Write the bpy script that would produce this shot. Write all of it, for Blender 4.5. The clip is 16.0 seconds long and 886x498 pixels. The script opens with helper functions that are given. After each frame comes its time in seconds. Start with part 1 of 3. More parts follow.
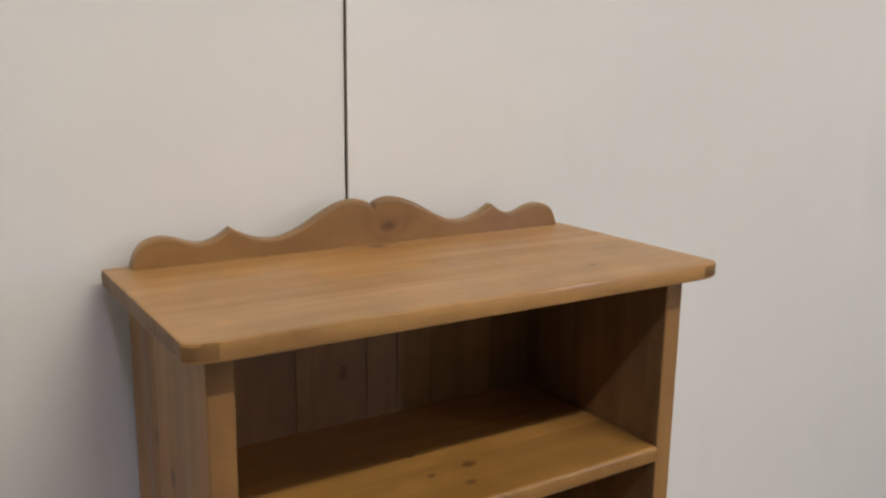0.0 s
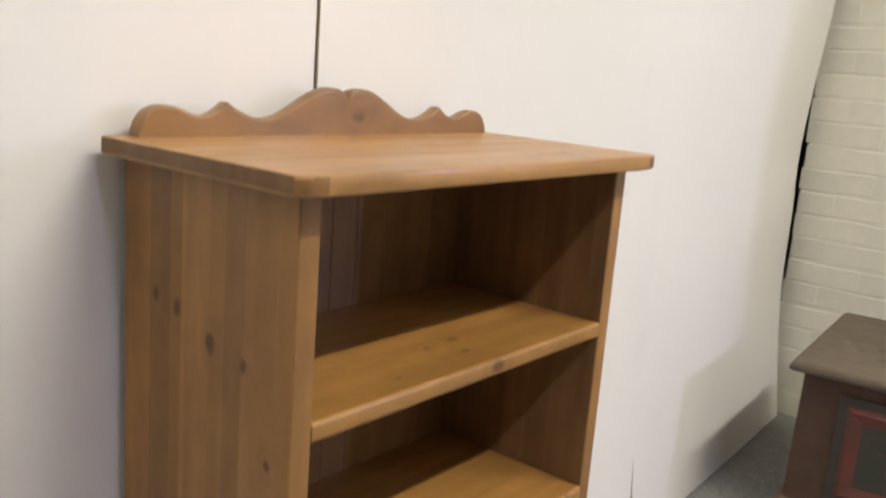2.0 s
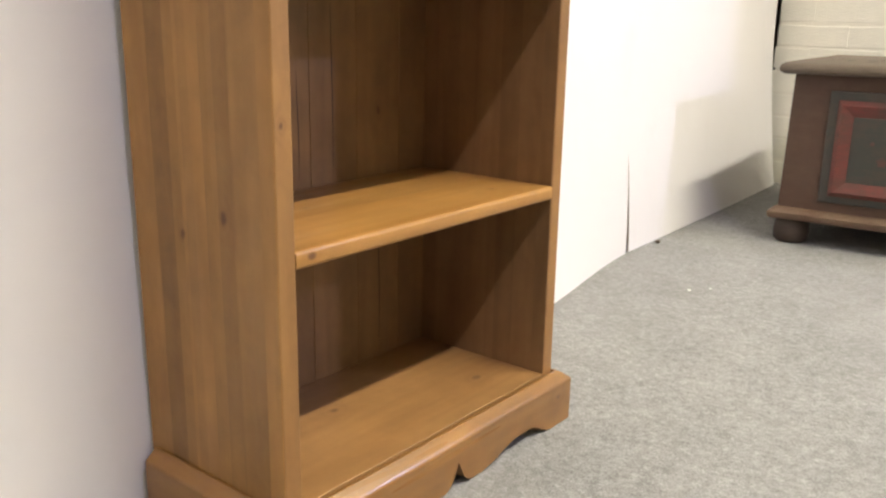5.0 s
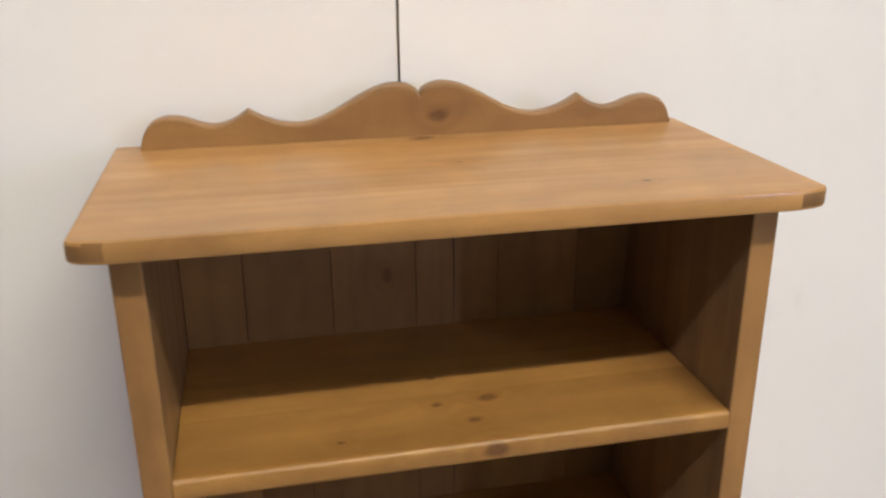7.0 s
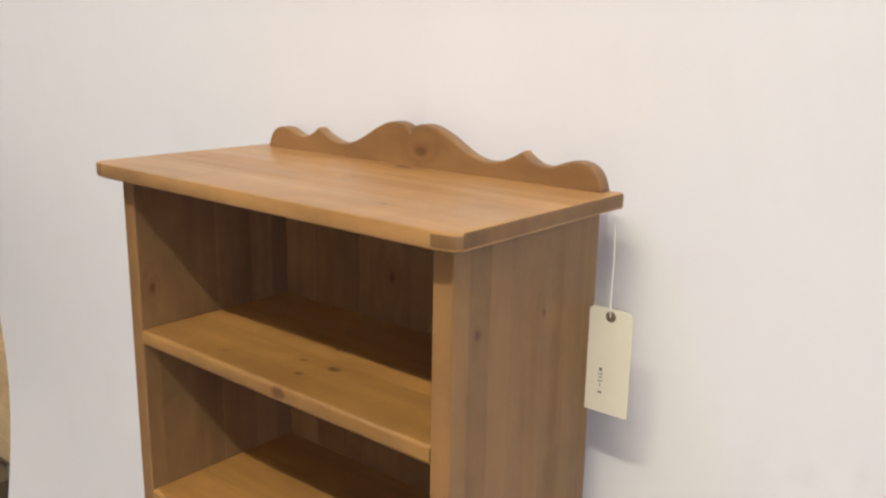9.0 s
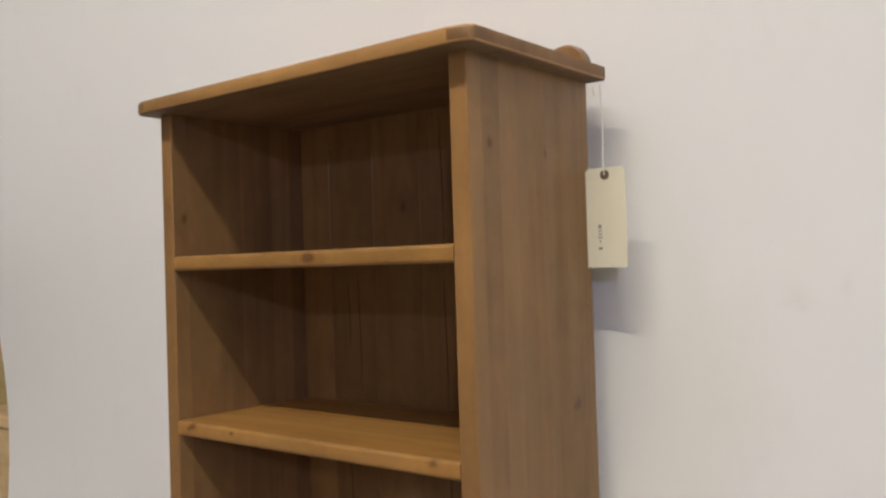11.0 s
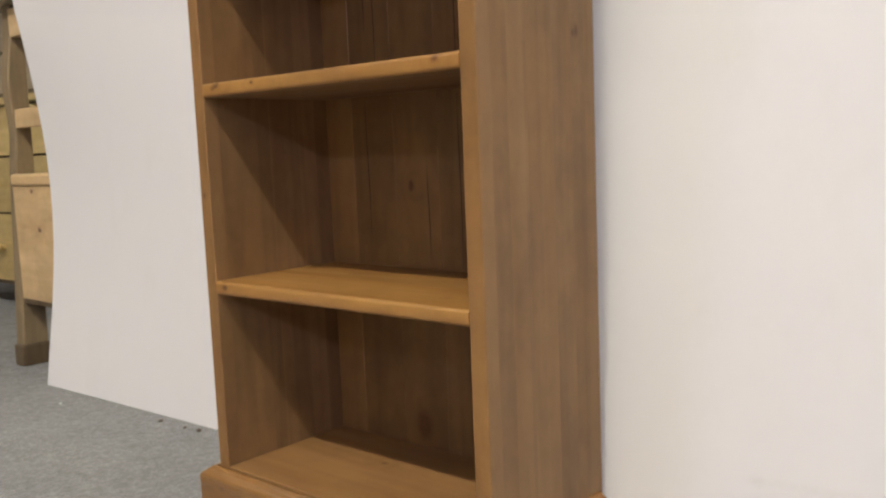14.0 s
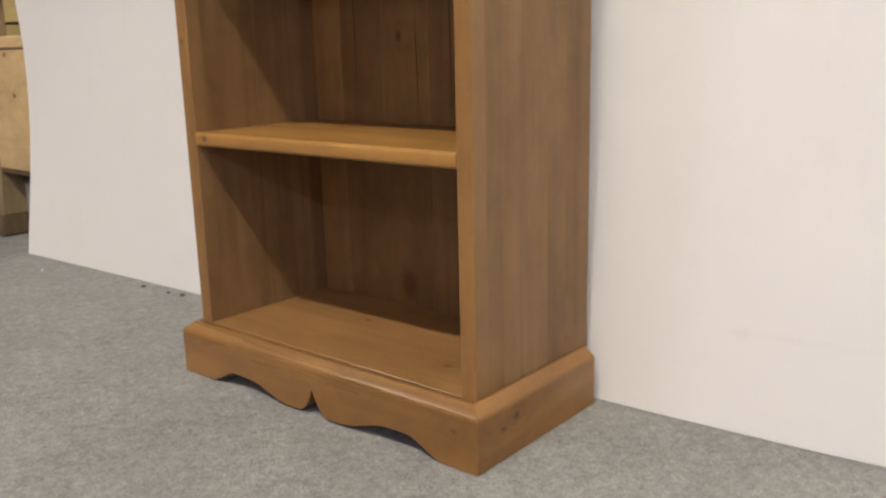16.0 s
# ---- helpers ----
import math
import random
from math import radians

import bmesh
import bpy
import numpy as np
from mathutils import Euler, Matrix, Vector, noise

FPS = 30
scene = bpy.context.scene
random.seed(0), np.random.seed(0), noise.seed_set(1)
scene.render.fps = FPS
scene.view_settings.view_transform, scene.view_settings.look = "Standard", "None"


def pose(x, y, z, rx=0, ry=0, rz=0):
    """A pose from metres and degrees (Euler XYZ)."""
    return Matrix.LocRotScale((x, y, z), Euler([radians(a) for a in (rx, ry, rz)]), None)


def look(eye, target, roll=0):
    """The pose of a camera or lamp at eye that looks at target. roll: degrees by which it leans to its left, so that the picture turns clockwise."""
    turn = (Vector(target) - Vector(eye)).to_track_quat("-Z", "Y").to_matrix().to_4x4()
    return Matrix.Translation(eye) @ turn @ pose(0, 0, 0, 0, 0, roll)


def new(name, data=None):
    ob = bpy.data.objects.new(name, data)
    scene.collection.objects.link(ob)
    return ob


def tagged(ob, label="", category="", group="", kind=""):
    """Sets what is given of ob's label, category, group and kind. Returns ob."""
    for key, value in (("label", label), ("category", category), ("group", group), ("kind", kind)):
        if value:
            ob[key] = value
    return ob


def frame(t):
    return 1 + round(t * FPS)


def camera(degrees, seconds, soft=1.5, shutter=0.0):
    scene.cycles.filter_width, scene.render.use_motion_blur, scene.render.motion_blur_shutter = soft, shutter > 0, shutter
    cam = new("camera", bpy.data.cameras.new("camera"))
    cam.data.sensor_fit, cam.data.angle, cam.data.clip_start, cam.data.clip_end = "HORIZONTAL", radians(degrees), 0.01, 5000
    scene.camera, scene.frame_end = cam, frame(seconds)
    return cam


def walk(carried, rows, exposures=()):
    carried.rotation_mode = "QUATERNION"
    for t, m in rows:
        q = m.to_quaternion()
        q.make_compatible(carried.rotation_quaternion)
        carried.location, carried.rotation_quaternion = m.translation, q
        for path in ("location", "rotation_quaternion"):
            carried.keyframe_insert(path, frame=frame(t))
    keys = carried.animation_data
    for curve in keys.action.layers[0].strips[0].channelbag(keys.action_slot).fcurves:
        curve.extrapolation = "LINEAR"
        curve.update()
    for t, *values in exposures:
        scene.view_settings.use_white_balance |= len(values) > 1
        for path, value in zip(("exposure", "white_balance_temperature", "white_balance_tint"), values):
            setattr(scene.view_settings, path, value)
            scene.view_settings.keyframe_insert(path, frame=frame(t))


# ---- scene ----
cam = camera(53.8, 16.0, soft=2.3, shutter=0.3)
PATH = [
    (0, (-0.4389, -0.8507, 1.2406), (0.4083, 0.4652, 0.9076), 0.85),
    (0.5, (-0.5629, -0.7189, 1.2656), (0.4628, 0.4215, 0.8102), 3.08),
    (1, (-0.6498, -0.6670, 1.2669), (0.5228, 0.3134, 0.7938), 4.55),
    (1.5, (-0.6745, -0.6713, 1.2368), (0.5520, 0.2656, 0.8149), 4.99),
    (2, (-0.6845, -0.7219, 1.1276), (0.5391, 0.2559, 0.8007), 4.51),
    (2.2, (-0.7028, -0.7376, 1.0806), (0.5198, 0.2422, 0.7562), 4.58),
    (2.5, (-0.7286, -0.7606, 0.9938), (0.4941, 0.2168, 0.6622), 5.50),
    (3, (-0.7577, -0.7939, 0.8595), (0.4748, 0.1679, 0.5192), 5.23),
    (3.5, (-0.7862, -0.8140, 0.7556), (0.4366, 0.1518, 0.3924), 4.02),
    (3.7, (-0.7934, -0.8234, 0.7119), (0.4253, 0.1422, 0.3346), 3.23),
    (5.8, (-0.7211, -0.8652, 0.9354), (0.3955, 0.1289, 0.3653), 1.74),
    (6, (-0.6801, -0.8588, 1.0568), (0.3535, 0.2269, 0.4973), 2.21),
    (6.2, (-0.6204, -0.8798, 1.1571), (0.3067, 0.3162, 0.6373), 2.84),
    (6.5, (-0.4783, -0.8472, 1.2097), (0.3459, 0.4340, 0.7206), 3.83),
    (7, (-0.1466, -0.8297, 1.2354), (0.1676, 0.6364, 0.6768), -0.41),
    (7.5, (0.1395, -0.8042, 1.2497), (-0.0399, 0.6347, 0.5756), 0.35),
    (8, (0.4198, -0.7470, 1.2495), (-0.2346, 0.5423, 0.5643), 0.96),
    (8.2, (0.5293, -0.7335, 1.2490), (-0.3547, 0.4682, 0.6706), 1.42),
    (10.3, (0.7408, -0.8864, 0.9685), (-0.2515, 0.3673, 0.9088), -0.06),
    (10.5, (0.7434, -0.8981, 0.9096), (-0.2452, 0.3600, 0.8986), -0.58),
    (10.7, (0.7542, -0.9119, 0.8663), (-0.2372, 0.3438, 0.8829), -1.13),
    (11, (0.7556, -0.9180, 0.8212), (-0.2378, 0.3360, 0.8465), -1.77),
    (11.5, (0.7852, -0.9316, 0.7479), (-0.2344, 0.3014, 0.7418), -2.83),
    (12, (0.8107, -0.9436, 0.6903), (-0.2288, 0.2717, 0.6397), -2.63),
    (12.5, (0.8206, -0.9502, 0.6413), (-0.2236, 0.2581, 0.5422), -2.66),
    (13, (0.8253, -0.9588, 0.6048), (-0.2184, 0.2467, 0.4723), -2.34),
    (13.5, (0.8253, -0.9624, 0.5666), (-0.2154, 0.2427, 0.4102), -1.93),
    (14, (0.8221, -0.9662, 0.5246), (-0.2133, 0.2396, 0.3399), -2.32),
    (14.5, (0.8185, -0.9701, 0.4820), (-0.2097, 0.2344, 0.2541), -2.65),
    (15, (0.8240, -0.9642, 0.4360), (-0.1902, 0.2411, 0.1553), -2.43),
    (15.5, (0.8271, -0.9723, 0.4054), (-0.1696, 0.2343, 0.0731), -2.16),
    (16, (0.8089, -0.9525, 0.4600), (-0.1924, 0.2400, 0.0922), -1.41),
]
# the two stretches between the known rows: down to the plinth and back, then round the corner
BETWEEN = [
    (4.6, (-0.785, -0.85, 0.545), (0.73, 0.37, 0.06), 1.8),
    (5.2, (-0.77, -0.86, 0.62), (0.74, 0.35, 0.06), 1.0),
    (9.2, (0.70, -0.80, 1.17), (-0.56, 0.71, 0.72), 1.2),
]
walk(cam, [(t, look(eye, target, roll)) for t, eye, target, roll in sorted(PATH + BETWEEN)],
     exposures=[(0, -1.10, 6460, 7), (0.5, -0.87, 6450, 7), (1, -0.55, 6490, 7), (1.5, -0.45, 6530, 8), (2, -0.48, 6480, 7), (2.5, -0.21, 6550, 8),
                (3, -0.02, 6620, 8), (3.5, 0.11, 6680, 8), (4.6, 0.27, 6610, 8), (6, 0.11, 6650, 8), (6.5, -0.59, 6450, 8), (7, -0.55, 6430, 8),
                (7.5, -0.55, 6430, 8), (8, -0.51, 6430, 8), (9.2, -0.52, 6330, 9), (10.5, -0.70, 6370, 8), (11, -0.78, 6390, 8), (11.5, -0.64, 6390, 9),
                (12, -0.47, 6390, 9), (12.5, -0.40, 6390, 9), (13, -0.38, 6390, 9), (13.5, -0.38, 6390, 9), (14.5, -0.42, 6420, 9), (15.5, -0.38, 6470, 10),
                (16, -0.38, 6550, 10)])

# ---- world and lamps ----
world = bpy.data.worlds.new("world")
scene.world = world
world.use_nodes = True
world.node_tree.nodes["Background"].inputs["Color"].default_value = (0.8, 0.85, 1.0, 1)
world.node_tree.nodes["Background"].inputs["Strength"].default_value = 0.05

CEILING, FLOOR = 4.15, -0.004
# bare tubes under the ceiling: x centre, y, length, power down, power up, colour
STRIPS = [
    (1.02, -2.47, 2.3, 186, 140, (1.0, 0.945, 0.78)),
    (-0.80, -2.55, 0.34, 48, 6, (0.75, 0.70, 1.0)),
    # these last two have no known source, added only as fill
    (-3.4, -2.47, 1.5, 36, 36, (1.0, 0.95, 0.87)),
    (1.0, -4.8, 1.5, 4, 32, (1.0, 0.95, 0.84)),
]
for sx, sy, sl, down, up, colour in STRIPS:
    for power, tip in ((down, 0), (up, 180)):
        data = bpy.data.lights.new("strip_light", "AREA")
        data.shape, data.size, data.size_y = "RECTANGLE", sl, 0.06
        data.energy, data.color = power, colour
        ob = new("strip_light", data)
        ob.matrix_world = pose(sx, sy, CEILING - 0.16 + 0.004 * (tip > 0), tip, 0, 0)
# a cold source at breast height, placed from its shadows; lamp and stand assumed
COLD = (2.0, -2.4, 1.5)
data = bpy.data.lights.new("cold_light", "AREA")
data.shape, data.size, data.size_y = "RECTANGLE", 0.08, 0.07
data.energy, data.color = 20, (0.60, 0.61, 1.0)
ob = new("cold_light", data)
ob.matrix_world = look(COLD, (1.0, 0.1, 0.7))


# ---- materials ----
def material(name):
    m = bpy.data.materials.new(name)
    m.use_nodes = True
    return m, m.node_tree, m.node_tree.nodes["Principled BSDF"]


def node(tree, kind, **inputs):
    n = tree.nodes.new(kind)
    for key, value in inputs.items():
        k = key.replace("_", " ")
        if hasattr(value, "is_output"):
            tree.links.new(value, n.inputs[k])
        else:
            n.inputs[k].default_value = value
    return n


def calc(tree, op, a, b=0.0, c=0.0, clamp=False):
    n = tree.nodes.new("ShaderNodeMath")
    n.operation, n.use_clamp = op, clamp
    for i, v in enumerate((a, b, c)):
        if hasattr(v, "is_output"):
            tree.links.new(v, n.inputs[i])
        else:
            n.inputs[i].default_value = v
    return n.outputs[0]


def vcalc(tree, op, a, b=(0, 0, 0)):
    n = tree.nodes.new("ShaderNodeVectorMath")
    n.operation = op
    for i, v in enumerate((a, b)):
        if hasattr(v, "is_output"):
            tree.links.new(v, n.inputs[i])
        else:
            n.inputs[i].default_value = v
    return n.outputs[1] if op in ("DISTANCE", "LENGTH") else n.outputs[0]


def noise_of(tree, vector, scale, detail=3.0, rough=0.55, distortion=0.0):
    n = node(tree, "ShaderNodeTexNoise", Vector=vector, Scale=scale, Detail=detail, Roughness=rough, Distortion=distortion)
    return n.outputs["Fac"]


def ramp(tree, fac, stops):
    n = tree.nodes.new("ShaderNodeValToRGB")
    tree.links.new(fac, n.inputs[0])
    e = n.color_ramp.elements
    while len(e) < len(stops):
        e.new(0.5)
    for el, (p, c) in zip(e, stops):
        el.position, el.color = p, (*c, 1)
    return n.outputs[0]


def blend(tree, fac, a, b, kind="MIX"):
    n = tree.nodes.new("ShaderNodeMix")
    n.data_type, n.blend_type = "RGBA", kind
    for i, v in ((0, fac), (6, a), (7, b)):
        if hasattr(v, "is_output"):
            tree.links.new(v, n.inputs[i])
        else:
            n.inputs[i].default_value = v if i == 0 else (*v, 1)
    return n.outputs[2]


def bump(tree, bsdf, height, strength, distance):
    n = node(tree, "ShaderNodeBump", Height=height, Strength=strength, Distance=distance)
    tree.links.new(n.outputs[0], bsdf.inputs["Normal"])


def pine(name, axis, knots=(), light=(0.285, 0.148, 0.060), dark=(0.165, 0.075, 0.027), rough=0.42, shift=0.0, bands=0.0, per_object=0.22, wax=0.25, figure=1.0):
    """Waxed pine whose grain runs along one axis; knots are (x, y, z, radius) in the thing's own space."""
    m, t, b = material(name)
    co = t.nodes.new("ShaderNodeTexCoord").outputs["Object"]
    rnd = t.nodes.new("ShaderNodeObjectInfo").outputs["Random"]
    off = t.nodes.new("ShaderNodeCombineXYZ")
    for i in range(3):
        t.links.new(calc(t, "MULTIPLY_ADD", rnd, 3.7 + 2.1 * i, shift), off.inputs[i])
    squeeze = [1.0, 1.0, 1.0]
    squeeze["xyz".index(axis)] = 0.055
    mask = None
    flow = None
    warp = node(t, "ShaderNodeTexNoise", Vector=co, Scale=55.0, Detail=3.0, Roughness=0.6) if knots else None
    bent = vcalc(t, "ADD", co, vcalc(t, "MULTIPLY", vcalc(t, "SUBTRACT", warp.outputs["Color"], (0.5, 0.5, 0.5)), (0.006, 0.006, 0.006))) if knots else co
    for kx, ky, kz, kr in knots:
        kr = kr * 0.66
        rad = [kr, kr, kr]
        rad["xyz".index(axis)] = kr * 1.5
        d = vcalc(t, "LENGTH", vcalc(t, "DIVIDE", vcalc(t, "SUBTRACT", bent, (kx, ky, kz)), tuple(rad)))
        k = calc(t, "MULTIPLY_ADD", d, -1.3, 1.9, True)
        h = calc(t, "DIVIDE", 1.0, calc(t, "MULTIPLY_ADD", calc(t, "MULTIPLY", d, d), 0.16, 1.0))
        mask = k if mask is None else calc(t, "MAXIMUM", mask, k)
        flow = h if flow is None else calc(t, "MAXIMUM", flow, h)
    base = vcalc(t, "ADD", vcalc(t, "MULTIPLY", co, tuple(squeeze)), off.outputs[0])
    low = noise_of(t, base, 12.0, 1.5, 0.5, 0.25)
    if flow is not None:
        low = calc(t, "MULTIPLY_ADD", flow, 0.35, low)
    rings = calc(t, "PINGPONG", calc(t, "MULTIPLY", low, 7.0), 0.5)
    rings = calc(t, "MULTIPLY", rings, 2.0)
    rings = calc(t, "POWER", rings, 1.7)
    fine = noise_of(t, base, 420.0, 3.0, 0.6)
    streak = calc(t, "MULTIPLY_ADD", noise_of(t, base, 26.0, 2.5, 0.5, 0.4), 1.9, -0.45)
    smear = calc(t, "MULTIPLY_ADD", noise_of(t, vcalc(t, "ADD", vcalc(t, "MULTIPLY", co, tuple(0.22 if s < 1 else 1.0 for s in squeeze)), off.outputs[0]), 21.0, 4.0, 0.62, 0.7), 2.6, -1.05, True)
    blotch = noise_of(t, vcalc(t, "ADD", co, off.outputs[0]), 24.0, 5.0, 0.68, 0.4)
    big = noise_of(t, vcalc(t, "ADD", co, off.outputs[0]), 5.0, 2.0)
    fac = calc(t, "ADD", calc(t, "MULTIPLY", rings, 0.22), calc(t, "MULTIPLY", streak, 0.36))
    fac = calc(t, "ADD", fac, calc(t, "MULTIPLY_ADD", fine, 0.11, -0.02), 0, True)
    fac = calc(t, "MULTIPLY_ADD", fac, figure, 0.34 * (1 - figure), True)
    col = ramp(t, fac, [(0.12, light), (0.48, tuple(0.62 * a + 0.38 * d for a, d in zip(light, dark))), (0.95, dark)])
    tone = calc(t, "ADD", calc(t, "MULTIPLY_ADD", big, 0.5, 0.50), calc(t, "MULTIPLY", blotch, 0.5))
    tone = calc(t, "ADD", tone, calc(t, "MULTIPLY_ADD", rnd, per_object, -per_object / 2))
    cloud = noise_of(t, vcalc(t, "ADD", vcalc(t, "MULTIPLY", co, tuple(0.25 if s < 1 else 1.0 for s in squeeze)), off.outputs[0]), 13.0, 3.0, 0.6, 0.5)
    tone = calc(t, "ADD", tone, calc(t, "MULTIPLY_ADD", cloud, 0.62, -0.31))
    if bands:
        strip = vcalc(t, "MULTIPLY", co, tuple(0.0 if a == axis else 1.0 for a in "xyz"))
        cell = node(t, "ShaderNodeTexVoronoi", Vector=strip, Scale=1.0 / bands, Randomness=1.0)
        tone = calc(t, "ADD", tone, calc(t, "MULTIPLY_ADD", node(t, "ShaderNodeSeparateColor", Color=cell.outputs["Color"]).outputs[0], 0.34, -0.17))
    comb = t.nodes.new("ShaderNodeCombineColor")
    for i in range(3):
        t.links.new(tone, comb.inputs[i])
    col = blend(t, 1.0, col, comb.outputs[0], "MULTIPLY")
    col = blend(t, 1.0, col, (1.0, 1.02, 0.90), "MULTIPLY")
    col = blend(t, calc(t, "MULTIPLY", smear, 0.32), col, (dark[0] * 0.80, dark[1] * 0.74, dark[2] * 0.66))
    if mask is not None:
        halo = calc(t, "MULTIPLY", flow, 0.26)
        col = blend(t, halo, col, (dark[0] * 0.75, dark[1] * 0.65, dark[2] * 0.6))
        wob = calc(t, "MULTIPLY", mask, calc(t, "MULTIPLY_ADD", noise_of(t, co, 220.0), 0.8, 0.45), 0, True)
        col = blend(t, calc(t, "MULTIPLY", wob, 0.9), col, (0.085, 0.031, 0.009))
    t.links.new(col, b.inputs["Base Color"])
    t.links.new(calc(t, "MULTIPLY_ADD", streak, 0.22, rough - 0.1), b.inputs["Roughness"])
    b.inputs["Specular IOR Level"].default_value = 0.4
    b.inputs["Coat Weight"].default_value, b.inputs["Coat Roughness"].default_value = wax, 0.17
    bump(t, b, calc(t, "ADD", fine, calc(t, "MULTIPLY", rings, 0.5)), 0.12, 0.001)
    return m


def plain(name, colour, rough=0.6, speck=0.1, scale=30.0, metal=0.0, relief=0.05, fine=400.0):
    """A surface of one colour with broad stains and fine grain."""
    m, t, b = material(name)
    co = t.nodes.new("ShaderNodeTexCoord").outputs["Object"]
    a = noise_of(t, co, scale, 4.0)
    f = noise_of(t, co, fine, 2.0)
    v = calc(t, "ADD", calc(t, "MULTIPLY_ADD", a, 2 * speck, 1.0 - speck), calc(t, "MULTIPLY_ADD", f, speck, -speck / 2))
    comb = t.nodes.new("ShaderNodeCombineColor")
    for i in range(3):
        t.links.new(calc(t, "MULTIPLY", v, colour[i]), comb.inputs[i])
    t.links.new(comb.outputs[0], b.inputs["Base Color"])
    b.inputs["Roughness"].default_value, b.inputs["Metallic"].default_value = rough, metal
    bump(t, b, f, relief, 0.002)
    return m


def carpet():
    m, t, b = material("grey_carpet")
    co = t.nodes.new("ShaderNodeTexCoord").outputs["Object"]
    tuft = noise_of(t, co, 330.0, 3.0, 0.7)
    pile = noise_of(t, vcalc(t, "MULTIPLY", co, (1.0, 0.8, 1.0)), 115.0, 3.0, 0.7)
    wear = noise_of(t, co, 5.0, 4.0, 0.6)
    spot = noise_of(t, co, 22.0, 3.0, 0.6)
    f = calc(t, "ADD", calc(t, "MULTIPLY", tuft, 0.46), calc(t, "MULTIPLY", pile, 0.40))
    f = calc(t, "ADD", f, calc(t, "MULTIPLY_ADD", wear, 0.15, calc(t, "MULTIPLY_ADD", spot, 0.10, -0.055)))
    col = ramp(t, f, [(0.28, (0.115, 0.113, 0.105)), (0.5, (0.262, 0.258, 0.248)), (0.72, (0.47, 0.465, 0.445))])
    t.links.new(col, b.inputs["Base Color"])
    b.inputs["Roughness"].default_value = 0.95
    b.inputs["Specular IOR Level"].default_value = 0.15
    bump(t, b, calc(t, "ADD", tuft, pile), 0.7, 0.004)
    return m


# grey rubs on the sheets: place and half size
SCUFFS = [
    ((0.448, 0.07, 0.119), (0.012, 0.2, 0.012)),
    ((0.518, 0.07, 0.119), (0.1, 0.2, 0.008)),
    ((0.513, 0.07, 0.784), (0.01, 0.2, 0.022)),
    ((0.465, 0.07, 0.763), (0.03, 0.2, 0.012)),
    ((0.463, 0.07, 0.775), (0.02, 0.2, 0.02)),
    ((0.449, 0.07, 0.115), (0.02, 0.2, 0.008)),
]


def board_white():
    m, t, b = material("white_painted_hardboard")
    co = t.nodes.new("ShaderNodeTexCoord").outputs["Object"]
    a = noise_of(t, co, 1.6, 3.0)
    s = noise_of(t, vcalc(t, "MULTIPLY", co, (1.0, 1.0, 0.5)), 9.0, 5.0, 0.65)
    f = noise_of(t, co, 260.0, 2.0)
    scuff = calc(t, "MULTIPLY_ADD", s, 3.4, -1.95, True)
    col = ramp(t, a, [(0.3, (0.80, 0.775, 0.765)), (0.7, (0.82, 0.797, 0.79))])
    col = blend(t, calc(t, "MULTIPLY", scuff, 0.22), col, (0.66, 0.62, 0.56))
    for place, size in SCUFFS:
        d = vcalc(t, "LENGTH", vcalc(t, "DIVIDE", vcalc(t, "SUBTRACT", co, place), size))
        k = calc(t, "MULTIPLY", calc(t, "MULTIPLY_ADD", d, -1.0, 1.0, True), calc(t, "MULTIPLY_ADD", noise_of(t, co, 90.0, 4.0, 0.7), 1.6, -0.35, True))
        col = blend(t, calc(t, "MULTIPLY", k, 0.17), col, (0.42, 0.38, 0.32))
    t.links.new(col, b.inputs["Base Color"])
    t.links.new(calc(t, "MULTIPLY_ADD", s, 0.2, 0.36), b.inputs["Roughness"])
    bump(t, b, calc(t, "ADD", f, calc(t, "MULTIPLY", s, 0.6)), 0.05, 0.002)
    return m


WHITE_BOARD = board_white()
CARPET = carpet()
BOARD_EDGE = plain("raw_hardboard_edge", (0.42, 0.34, 0.25), 0.85)
DARK_WALL = plain("dark_bare_wall", (0.42, 0.36, 0.28), 0.9, 0.3, 8.0)
ROOM_WALL = plain("grey_room_wall", (0.40, 0.38, 0.35), 0.8, 0.12, 3.0)
CEILING_WHITE = plain("pale_grey_ceiling", (0.60, 0.60, 0.585), 0.85, 0.06, 2.0)
MORTAR = plain("cream_painted_mortar", (0.84, 0.80, 0.69), 0.75, 0.12, 14.0, relief=0.3, fine=180.0)

SIDE_KNOTS_L = [(-0.255, -0.179, 0.876, 0.006), (-0.255, -0.086, 0.904, 0.0065), (-0.255, -0.134, 0.883, 0.008),
                (-0.255, -0.054, 0.910, 0.006), (-0.255, -0.190, 0.673, 0.0065), (-0.255, -0.064, 0.627, 0.007),
                (-0.255, -0.108, 0.619, 0.005), (-0.255, -0.212, 0.80, 0.005), (-0.255, -0.16, 0.372, 0.006), (-0.255, -0.09, 0.345, 0.005)]
SIDE_KNOTS_R = [(0.254, -0.045, 0.657, 0.006), (0.254, -0.052, 0.655, 0.004), (0.254, -0.10, 0.937, 0.003), (0.254, -0.205, 0.94, 0.005)]
